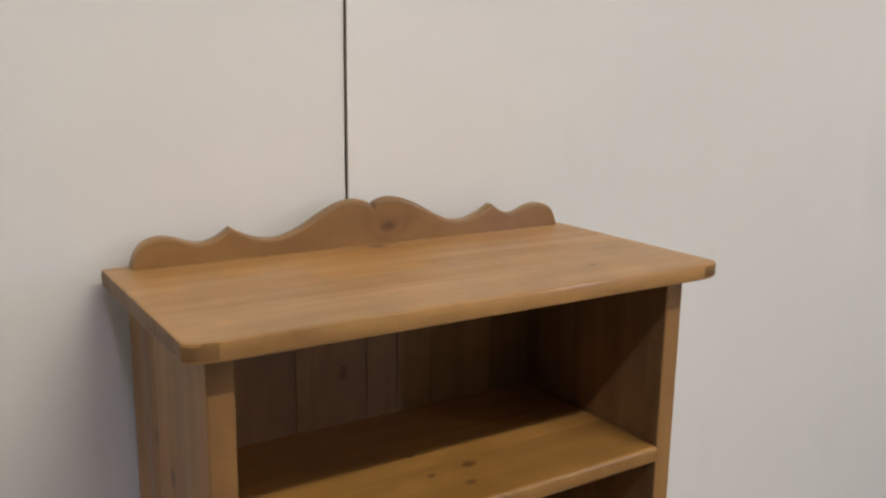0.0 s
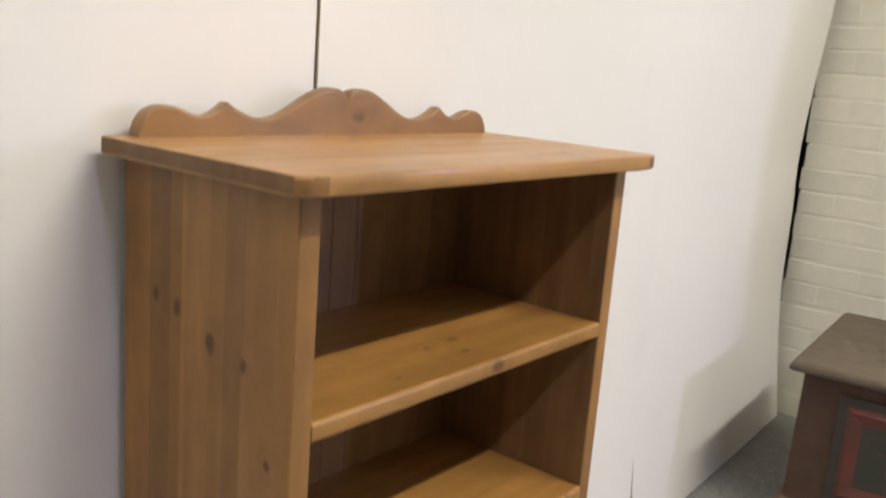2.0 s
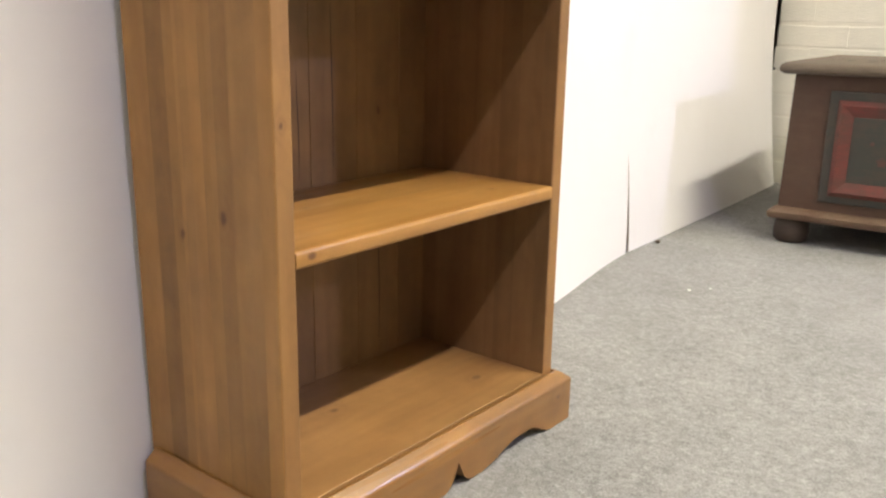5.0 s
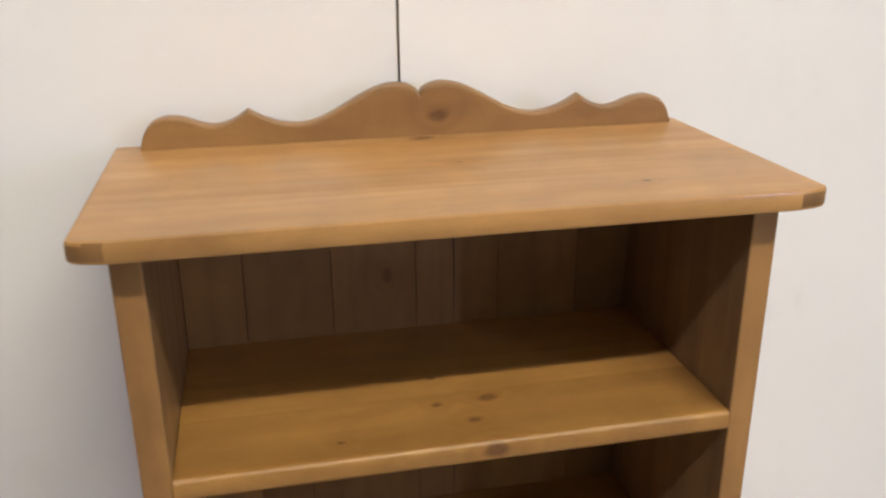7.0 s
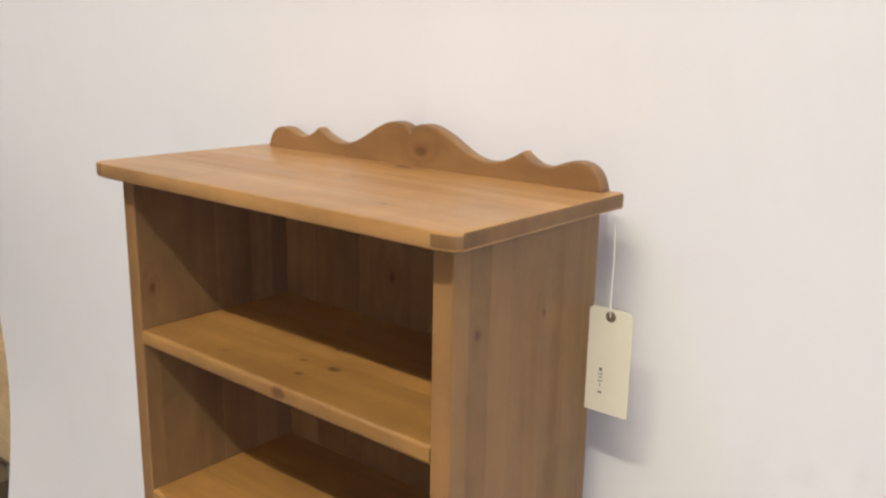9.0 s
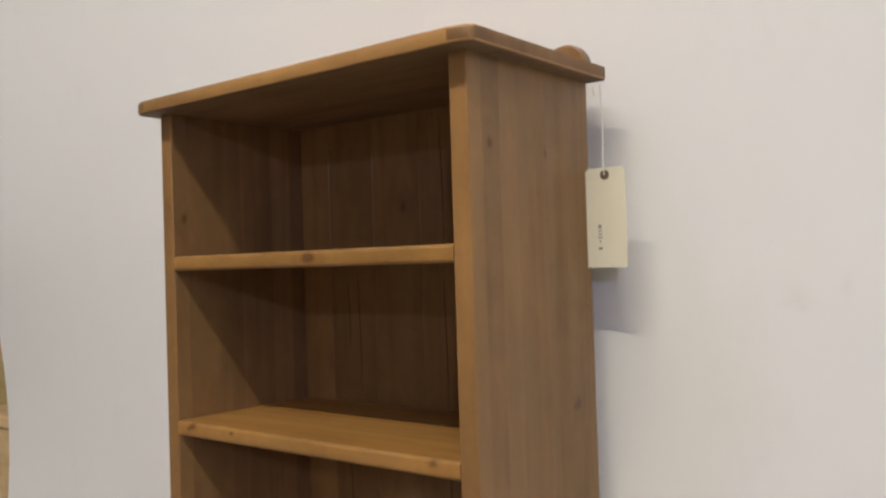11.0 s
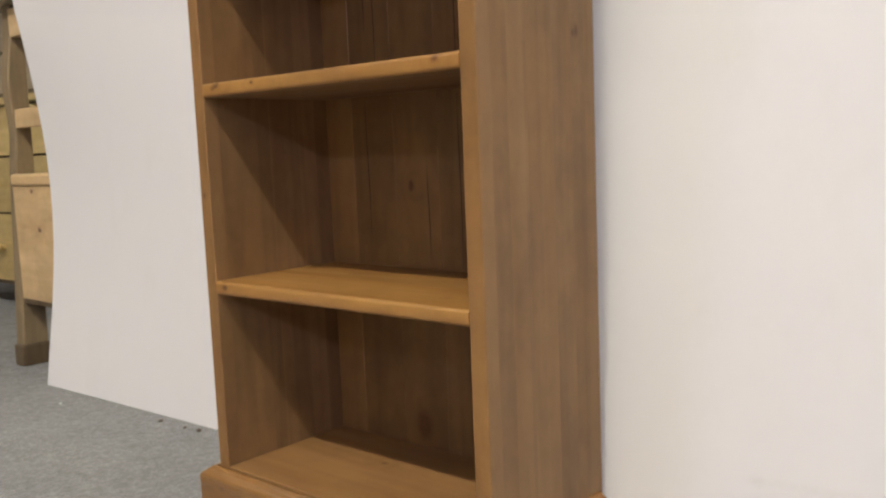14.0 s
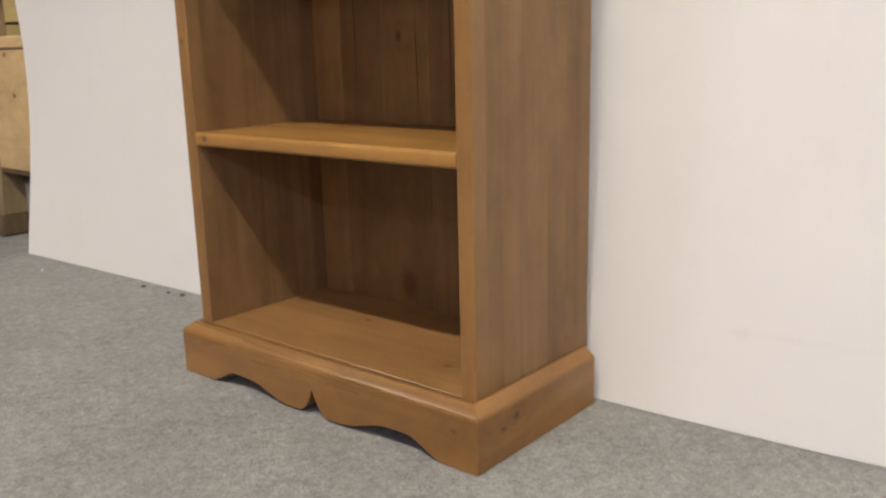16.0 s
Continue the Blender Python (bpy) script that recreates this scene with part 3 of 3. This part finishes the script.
card = loft([[(TX + u, TY + d, TT + w) for u, w in outline] for d in (0.0, 0.0006)])
smooth(part("card", card, CARD, tag))
hole = lathe([(0.0022, 0), (0.0055, 0), (0.0058, 0.0004), (0.0055, 0.0008), (0.0022, 0.0008)], 20)
bmesh.ops.rotate(hole, verts=hole.verts, cent=(0, 0, 0), matrix=Matrix.Rotation(radians(90), 3, "X"))
bmesh.ops.translate(hole, verts=hole.verts, vec=(TX, TY - 0.0001, TT - 0.0085))
part("washer", hole, EYELET, tag)
part("string", tube([(TX, TY - 0.001, TT - 0.009), (TX - 0.0005, TY - 0.002, TT), (TX - 0.002, TY + 0.002, 0.97), (TX - 0.004, -0.008, 1.0), (TX - 0.006, -0.006, 1.0225)], 0.0008), STRING, tag, "white cotton string")
for i, (dz, w, h) in enumerate(((0.066, 0.0035, 0.004), (0.0725, 0.0055, 0.0012), (0.076, 0.0045, 0.0012), (0.080, 0.0055, 0.0012), (0.0835, 0.0012, 0.003), (0.092, 0.0045, 0.0025))):
    part("writing_bar", box(TX - 0.008 - w / 2, TX - 0.008 + w / 2, TY - 0.0003, TY - 0.0001, TT - dz - h, TT - dz), INK, tag)
for z0 in (1.016, 1.012):
    part("string_end", tube([(TX - 0.016, -0.004, 1.0225), (TX - 0.0155, -0.004, z0)], 0.0006), STRING, tag)


# ---- painted chest ----
def chest_paint(name, colour, worn, amount):
    m, t, b = material(name)
    co = t.nodes.new("ShaderNodeTexCoord").outputs["Object"]
    g = noise_of(t, vcalc(t, "MULTIPLY", co, (1.0, 0.25, 1.0)), 60.0, 4.0, 0.65)
    s = noise_of(t, co, 11.0, 6.0, 0.72, 0.6)
    rub = calc(t, "MULTIPLY_ADD", noise_of(t, co, 5.0, 4.0, 0.6, 0.8), 2.6, -1.1, True)
    k = calc(t, "MULTIPLY_ADD", calc(t, "ADD", calc(t, "MULTIPLY", g, 0.6), calc(t, "MULTIPLY", s, 0.7)), 3.2, -2.2 + amount, True)
    col = blend(t, k, colour, worn)
    col = blend(t, calc(t, "MULTIPLY", g, 0.35), col, tuple(0.4 * c for c in colour))
    col = blend(t, calc(t, "MULTIPLY", rub, 0.5), col, (0.052, 0.034, 0.022))
    t.links.new(col, b.inputs["Base Color"])
    b.inputs["Roughness"].default_value = 0.6
    bump(t, b, g, 0.2, 0.002)
    return m


CHEST_BROWN = chest_paint("worn_red_brown_paint", (0.082, 0.038, 0.021), (0.115, 0.068, 0.038), 0.25)
CHEST_FOOT = chest_paint("dark_scuffed_paint", (0.05, 0.03, 0.02), (0.09, 0.06, 0.04), 0.2)
CHEST_LID = chest_paint("worn_grey_brown_paint", (0.135, 0.103, 0.072), (0.085, 0.058, 0.04), 0.2)
CHEST_RED = chest_paint("worn_red_paint", (0.175, 0.036, 0.028), (0.085, 0.046, 0.032), 0.66)
CHEST_ROSE = chest_paint("faded_rose_paint", (0.105, 0.044, 0.036), (0.05, 0.044, 0.036), 0.5)
CHEST_EDGE = chest_paint("rubbed_brown_paint", (0.115, 0.060, 0.034), (0.20, 0.135, 0.085), 0.5)
CHEST_GREEN = chest_paint("dark_green_paint", (0.042, 0.044, 0.036), (0.085, 0.058, 0.04), 0.3)

chest = thing("blanket_chest", "old blanket chest painted brown with worn red panels", "chest", at=(1.55, -0.13, 0))
CX, CY0, CY1, CXB = 1.578, -0.13, -1.20, 2.19
BASE, LIDZ = 0.092, 0.445


def flare_box(x0, x1, y0, y1, z0, z1, spread):
    """A case a little wider at its foot; y0 is the end seen most."""
    b0, b1 = [(x0 - spread, y0 + spread), (x1, y0 + spread), (x1, y1 - spread), (x0 - spread, y1 - spread)], [(x0, y0), (x1, y0), (x1, y1), (x0, y1)]
    bm = loft([[(x, y, z0) for x, y in b0], [(x, y, z1) for x, y in b1]])
    bmesh.ops.bevel(bm, geom=bm.edges[:], offset=0.003, segments=2, affect="EDGES")
    return bm


part("case", flare_box(CX, CXB, CY0, CY1, BASE, LIDZ, 0.005), CHEST_BROWN, chest)
lid_rings = []
for inset, z in ((0.012, LIDZ), (0.002, LIDZ + 0.006), (0.0, LIDZ + 0.014), (0.004, LIDZ + 0.024), (0.014, LIDZ + 0.030)):
    lid_rings.append([(CX - 0.042 + inset, CY0 + 0.032 - inset, z), (CXB + 0.01, CY0 + 0.032 - inset, z), (CXB + 0.01, CY1 - 0.032 + inset, z), (CX - 0.042 + inset, CY1 - 0.032 + inset, z)])
smooth(part("lid", loft(lid_rings), CHEST_LID, chest, "worn grey-brown lid with faded flowers"), 50)
base_rings = []
for inset, z in ((0.006, BASE - 0.026), (0.0, BASE - 0.020), (0.0, BASE - 0.008), (0.012, BASE + 0.002), (0.022, BASE + 0.006)):
    base_rings.append([(CX - 0.026 + inset, CY0 + 0.026 - inset, z), (CXB, CY0 + 0.026 - inset, z), (CXB, CY1 - 0.038 + inset, z), (CX - 0.026 + inset, CY1 - 0.038 + inset, z)])
smooth(part("base_moulding", loft(base_rings), CHEST_EDGE, chest), 50)
for fx, fy in ((CX + 0.03, CY0 - 0.03), (CXB - 0.08, CY0 - 0.03), (CX + 0.03, CY1 + 0.03), (CXB - 0.08, CY1 + 0.03)):
    smooth(part("bun_foot", lathe([(0.036, 0), (0.044, 0.008), (0.047, 0.030), (0.044, 0.052), (0.038, 0.0665)], 20, (fx, fy, 0.0003)), CHEST_FOOT, chest), 60)


def raised_frame(y0, y1, z0, z1, width, x, depth, bm=None):
    """A mitred frame on the face x = const that looks towards -x."""
    bm = bmesh.new() if bm is None else bm
    outer, inner = [(y0, z0), (y1, z0), (y1, z1), (y0, z1)], [(y0 - width, z0 + width), (y1 + width, z0 + width), (y1 + width, z1 - width), (y0 - width, z1 - width)]
    mid = [(y0 - width * 0.3, z0 + width * 0.3), (y1 + width * 0.3, z0 + width * 0.3), (y1 + width * 0.3, z1 - width * 0.3), (y0 - width * 0.3, z1 - width * 0.3)]
    r = [[bm.verts.new((x - d, y, z)) for y, z in ring] for ring, d in ((outer, 0.0), (mid, depth), (inner, depth * 0.25))]
    for a, b in zip(r, r[1:]):
        for i in range(4):
            bm.faces.new((a[i], a[(i + 1) % 4], b[(i + 1) % 4], b[i]))
    return bm


for y0, y1 in ((-0.245, -0.61), (-0.70, -1.08)):
    z0, z1 = 0.140, 0.385
    px = CX - 0.0065
    green = part("panel_frame", box(px - 0.004, px + 0.004, y1 - 0.022, y0 + 0.022, z0 - 0.018, z1 + 0.022, 0.003), CHEST_GREEN, chest, "dark green band round the panel")
    part("red_moulding", raised_frame(y0, y1, z0, z1, 0.040, px - 0.0045, 0.012), CHEST_RED, green, "worn red moulding")
    inner = part("panel", box(px - 0.0075, px + 0.002, y1 + 0.040, y0 - 0.040, z0 + 0.04, z1 - 0.04, 0.002), CHEST_GREEN, chest, "dark panel with painted red flowers")
    for k in range(9):
        a = 2.4 * k
        fy, fz = (y0 + y1) / 2 + 0.035 * math.sqrt(k) * math.cos(a), (z0 + z1) / 2 + 0.02 * math.sqrt(k) * math.sin(a)
        rr = 0.009 + 0.004 * math.sin(3 * k)
        petal = loft([[(px - 0.0076, fy + rr * math.cos(b) * (1 + 0.25 * math.sin(5 * b)), fz + rr * math.sin(b) * (1 + 0.25 * math.sin(5 * b))) for b in np.linspace(0, 2 * math.pi, 14, endpoint=False)],
                      [(px - 0.0082, fy + 0.7 * rr * math.cos(b), fz + 0.7 * rr * math.sin(b)) for b in np.linspace(0, 2 * math.pi, 14, endpoint=False)]])
        part("painted_flower", petal, CHEST_ROSE, inner)
# faded posy on the lid
for k in range(12):
    a = 2.4 * k
    fx, fy = 1.80 + 0.028 * math.sqrt(k) * math.cos(a), -0.34 + 0.05 * math.sqrt(k) * math.sin(a)
    rr = 0.016 + 0.006 * math.sin(2 * k)
    leaf = loft([[(fx + rr * math.cos(b) * (1 + 0.3 * math.sin(4 * b)), fy + rr * math.sin(b), z) for b in np.linspace(0, 2 * math.pi, 12, endpoint=False)] for z in (LIDZ + 0.0298, LIDZ + 0.0303)])
    part("painted_flower", leaf, CHEST_GREEN if k % 3 == 0 else CHEST_LID, chest)

chest.rotation_euler = (0, 0, radians(4.5))
chest.location.z = FLOOR

# ---- pine settle behind the free edge of the backdrop ----
settle = thing("pine_settle", "old pine settle with curved end posts, pale box seat and rails", "settle", at=(-1.508, 0.05, 0))
SX, SY = -1.508, 0.030


def end_post(x):
    """An upright whose front edge leans back and swells below the arm."""
    rings = []
    for z in np.linspace(0.0575, 0.9345, 44):
        front = 0.018 + 0.045 * z / 0.92 - 0.009 * math.exp(-((z - 0.74) / 0.075) ** 2) + 0.004 * math.exp(-((z - 0.60) / 0.06) ** 2)
        back = 0.084 + 0.012 * z
        r = 0.003
        rings.append([(x - 0.0215, front + r, z), (x - 0.0215 + r, front, z), (x + 0.0215 - r, front, z), (x + 0.0215, front + r, z), (x + 0.0215, back, z), (x - 0.0215, back, z)])
    return loft(rings)


RIGHT = SX + 0.62
for ex in (SX, RIGHT + 0.0217):
    part("end_post", end_post(ex), OLD_PINE, settle)
    part("foot_block", box(ex - 0.0235, ex + 0.0235, 0.013, 0.090, 0.0004, 0.057, 0.006), SHADED_PINE, settle, "pine foot coloured dark for the shade it stands in")
    part("rear_post", box(ex - 0.02, ex + 0.02, 0.36, 0.40, 0.0004, 0.93, 0.003), SHADED_PINE, settle)
L0 = SX + 0.0217
part("front_panel", box(L0, RIGHT, SY, SY + 0.018, 0.181, 0.473, 0.002), PALE_PINE, settle, "pale sanded pine box front")
part("bottom_rail", box(L0, RIGHT, SY + 0.002, SY + 0.30, 0.168, 0.1805, 0.002), SHADED_PINE, settle)
part("seat", box(L0, RIGHT, SY - 0.006, SY + 0.32, 0.4735, 0.505, 0.011, 3), PALE_PINE, settle)
part("back_rail", box(L0, RIGHT, 0.052, 0.074, 0.622, 0.670, 0.003), PALE_PINE, settle)
part("upper_rail", box(L0, RIGHT, 0.058, 0.082, 0.852, 0.922, 0.003), PALE_PINE, settle)
part("arm_rest", box(SX - 0.20, RIGHT + 0.05, 0.030, 0.100, 0.935, 0.957, 0.007, 3), GREY_RAIL, settle)


settle.location.z = FLOOR


# ---- chests of drawers standing further back ----
def drawer_chest(name, label, x0, x1, y0, y1, top, base, cuts, body_mat, front_mat):
    c = thing(name, label, "chest of drawers", at=((x0 + x1) / 2, (y0 + y1) / 2, 0))
    part("carcase", box(x0, x1, y0 + 0.018, y1, base, top - 0.025, 0.003), body_mat, c)
    part("top", box(x0 - 0.02, x1 + 0.02, y0 - 0.02, y1, top - 0.0245, top, 0.007, 3), front_mat, c)
    for z0, z1 in zip(cuts, cuts[1:]):
        drawer = part("drawer", box(x0 + 0.02, x1 - 0.02, y0, y0 + 0.017, z0 + 0.004, z1 - 0.004, 0.003), front_mat, c)
        for kx in (x0 + 0.45, x1 - 0.45):
            knob = lathe([(0.010, 0), (0.009, 0.010), (0.018, 0.018), (0.019, 0.026), (0.012, 0.032)], 14)
            bmesh.ops.rotate(knob, verts=knob.verts, cent=(0, 0, 0), matrix=Matrix.Rotation(radians(90), 3, "X"))
            bmesh.ops.translate(knob, verts=knob.verts, vec=(kx, y0 + 0.0005, (z0 + z1) / 2))
            smooth(part("knob", knob, front_mat, drawer))
    for fx in (x0 + 0.04, x1 - 0.04):
        for fy in (y0 + 0.06, y1 - 0.05):
            part("foot", box(fx - 0.03, fx + 0.03, fy - 0.03, fy + 0.03, 0.0004, base - 0.0002, 0.004), body_mat, c)
    c.location.z = FLOOR
    return c


drawer_chest("chest_of_drawers", "yellow pine chest of drawers standing on short feet", -2.95, -1.15, 0.42, 0.90, 0.765, 0.085, (0.100, 0.354, 0.559, 0.738), OLD_PINE, YELLOW_PINE)
upper = thing("wall_cupboard", "greyed pine cupboard top resting on the chest of drawers", "cupboard", at=(-2.4, 0.78, 0.765))
part("carcase", box(-2.90, -1.20, 0.58, 0.88, 0.7655, 1.75, 0.004), GREY_PINE, upper)
for k in range(6):
    part("board_front", box(-2.89, -1.21, 0.556 - 0.006 * (k % 2), 0.5795, 0.805 + 0.155 * k, 0.805 + 0.155 * k + 0.145, 0.004), GREY_PINE, upper)
part("cornice", box(-2.95, -1.15, 0.53, 0.88, 1.7505, 1.80, 0.012, 3), OLD_PINE, upper)

upper.location.z += FLOOR

# ---- crumbs on the carpet ----
CRUMB_WHITE, CRUMB_DARK = plain("plaster_crumb", (0.7, 0.7, 0.66), 0.9), plain("bark_crumb", (0.10, 0.075, 0.05), 0.9)
for x, y, r, mat, name, label in ((0.985, -0.14, 0.004, CRUMB_WHITE, "plaster_crumb", "tiny white plaster crumb on the carpet"),
                                  (1.03, -0.17, 0.003, CRUMB_WHITE, "plaster_crumb", "tiny white plaster crumb on the carpet"),
                                  (1.33, 0.098, 0.008, CRUMB_DARK, "dark_crumb", "small dark crumb beside the backdrop"),
                                  (-0.74, -0.045, 0.005, CRUMB_DARK, "dark_crumb", "small dark crumb beside the backdrop"),
                                  (-0.62, -0.035, 0.005, CRUMB_DARK, "dark_crumb", "small dark crumb beside the backdrop"),
                                  (-0.66, -0.04, 0.004, CRUMB_DARK, "dark_crumb", "small dark crumb beside the backdrop"),
                                  (-1.05, -0.10, 0.003, CRUMB_WHITE, "plaster_crumb", "tiny white plaster crumb on the carpet")):
    bm = bmesh.new()
    bmesh.ops.create_icosphere(bm, subdivisions=1, radius=r)
    for v in bm.verts:
        v.co *= 0.75 + 0.5 * random.random()
        v.co.z *= 0.6
    low = min(v.co.z for v in bm.verts)
    bmesh.ops.translate(bm, verts=bm.verts, vec=(x, y, FLOOR - low))
    tagged(link_mesh(name, bm, mat), label, "crumb")

# ---- lamps assumed under the ceiling, out of view ----
LAMP_WHITE = plain("white_enamel", (0.8, 0.8, 0.78), 0.4)
for sx, sy, sl, down, up, colour in STRIPS:
    lamp = thing("strip_lamp", "unseen white batten lamp assumed under the ceiling", "lamp", "ceiling strip lamps", at=(sx, sy, CEILING))
    part("housing", box(sx - sl / 2, sx + sl / 2, sy - 0.03, sy + 0.03, CEILING - 0.06, CEILING - 0.0005, 0.006), LAMP_WHITE, lamp)
    for e in (-1, 1):
        part("tube_holder", box(sx + e * (sl / 2 + 0.02) - 0.015, sx + e * (sl / 2 + 0.02) + 0.015, sy - 0.02, sy + 0.02, CEILING - 0.175, CEILING - 0.0005, 0.004), LAMP_WHITE, lamp)
# unseen lamp head and stand, invented to carry the cold light
stand = thing("cold_lamp", "assumed lamp on a dark metal stand, out of view, for the cold light", "lamp", at=(COLD[0], COLD[1], 0))
STAND_METAL = plain("dark_stand_metal", (0.05, 0.05, 0.055), 0.45, metal=0.6)
away = (Vector(COLD) - Vector((1.0, 0.1, 0.7))).normalized()
head = Vector(COLD) + 0.045 * away
housing = box(-0.09, 0.09, -0.07, 0.07, -0.03, 0.03, 0.008)
bmesh.ops.transform(housing, verts=housing.verts, matrix=look(head, (1.0, 0.1, 0.7)))
part("lamp_head", housing, STAND_METAL, stand)
part("pole", tube([(head.x + 0.05 * away.x, head.y + 0.05 * away.y, 0.12), (head.x + 0.05 * away.x, head.y + 0.05 * away.y, 1.5)], 0.014, 12), STAND_METAL, stand)
for k in range(3):
    a = radians(90 + 120 * k)
    part("leg", tube([(head.x + 0.05 * away.x, head.y + 0.05 * away.y, 0.30), (head.x + 0.05 * away.x + 0.32 * math.cos(a), head.y + 0.05 * away.y + 0.32 * math.sin(a), 0.0105)], 0.010, 10), STAND_METAL, stand)

stand.location.z = FLOOR

# ---- painted brick wall ----
def brick_paint():
    m, t, b = material("cream_painted_brick")
    co = t.nodes.new("ShaderNodeTexCoord").outputs["Object"]
    rnd = t.nodes.new("ShaderNodeObjectInfo").outputs["Random"]
    a = noise_of(t, co, 18.0, 4.0)
    f = noise_of(t, co, 150.0, 4.0, 0.65)
    v = calc(t, "ADD", calc(t, "MULTIPLY_ADD", a, 0.16, 0.88), calc(t, "MULTIPLY_ADD", rnd, 0.10, -0.05))
    comb = t.nodes.new("ShaderNodeCombineColor")
    for i, c in enumerate((0.86, 0.825, 0.715)):
        t.links.new(calc(t, "MULTIPLY", v, c), comb.inputs[i])
    t.links.new(comb.outputs[0], b.inputs["Base Color"])
    b.inputs["Roughness"].default_value = 0.55
    bump(t, b, f, 0.35, 0.004)
    return m


BRICK = brick_paint()
BX = 2.452
wall_east = link_mesh("wall_east", box(BX, BX + 0.17, -6, 0.215, FLOOR, CEILING), MORTAR)
tagged(wall_east, "old brick wall painted thickly in cream", "wall", kind="structure")
COURSE, BL, BH = 0.080, 0.235, 0.0768
shapes = []
rng = random.Random(4)
for k in range(6):
    for length in (BL - 0.0006, BL / 2 - 0.0006):
        prof = [(0.03, 0), (-0.0004, 0), (-0.0028, 0.0016), (-0.004, 0.0055), (-0.004, BH - 0.0055), (-0.0028, BH - 0.0016), (-0.0004, BH), (0.03, BH)]
        bm = loft([[(x, -length * e / 6, z) for x, z in prof] for e in range(7)])
        for v in bm.verts:
            if v.co.x < 0.01:
                v.co += Vector((0.0004 * math.sin(9 * v.co.y * 3 + k), 0, 0.0016 * math.sin(19 * v.co.y + 2 * k)))
        bmesh.ops.recalc_face_normals(bm, faces=bm.faces)
        me = bpy.data.meshes.new("brick")
        bm.to_mesh(me)
        bm.free()
        me.materials.append(BRICK)
        shapes.append(me)
for c in range(30):
    y = 0.231 - 0.012 * max(0.0, math.sin(math.pi * (c * COURSE - 0.15) / 1.1)) * (1 if c * COURSE < 1.25 else 0) + rng.uniform(-0.005, 0.005)
    half = c % 2
    n = 0
    while y > -1.35:
        short = half and n == 0
        me = shapes[2 * rng.randrange(6) + (1 if short else 0)]
        ob = new("brick", me)
        ob.location = (BX + 0.0032 + rng.uniform(-0.0005, 0.0005), y, 0.004 + c * COURSE + rng.uniform(-0.002, 0.002))
        ob.parent = wall_east
        y -= BL / 2 if short else BL
        n += 1
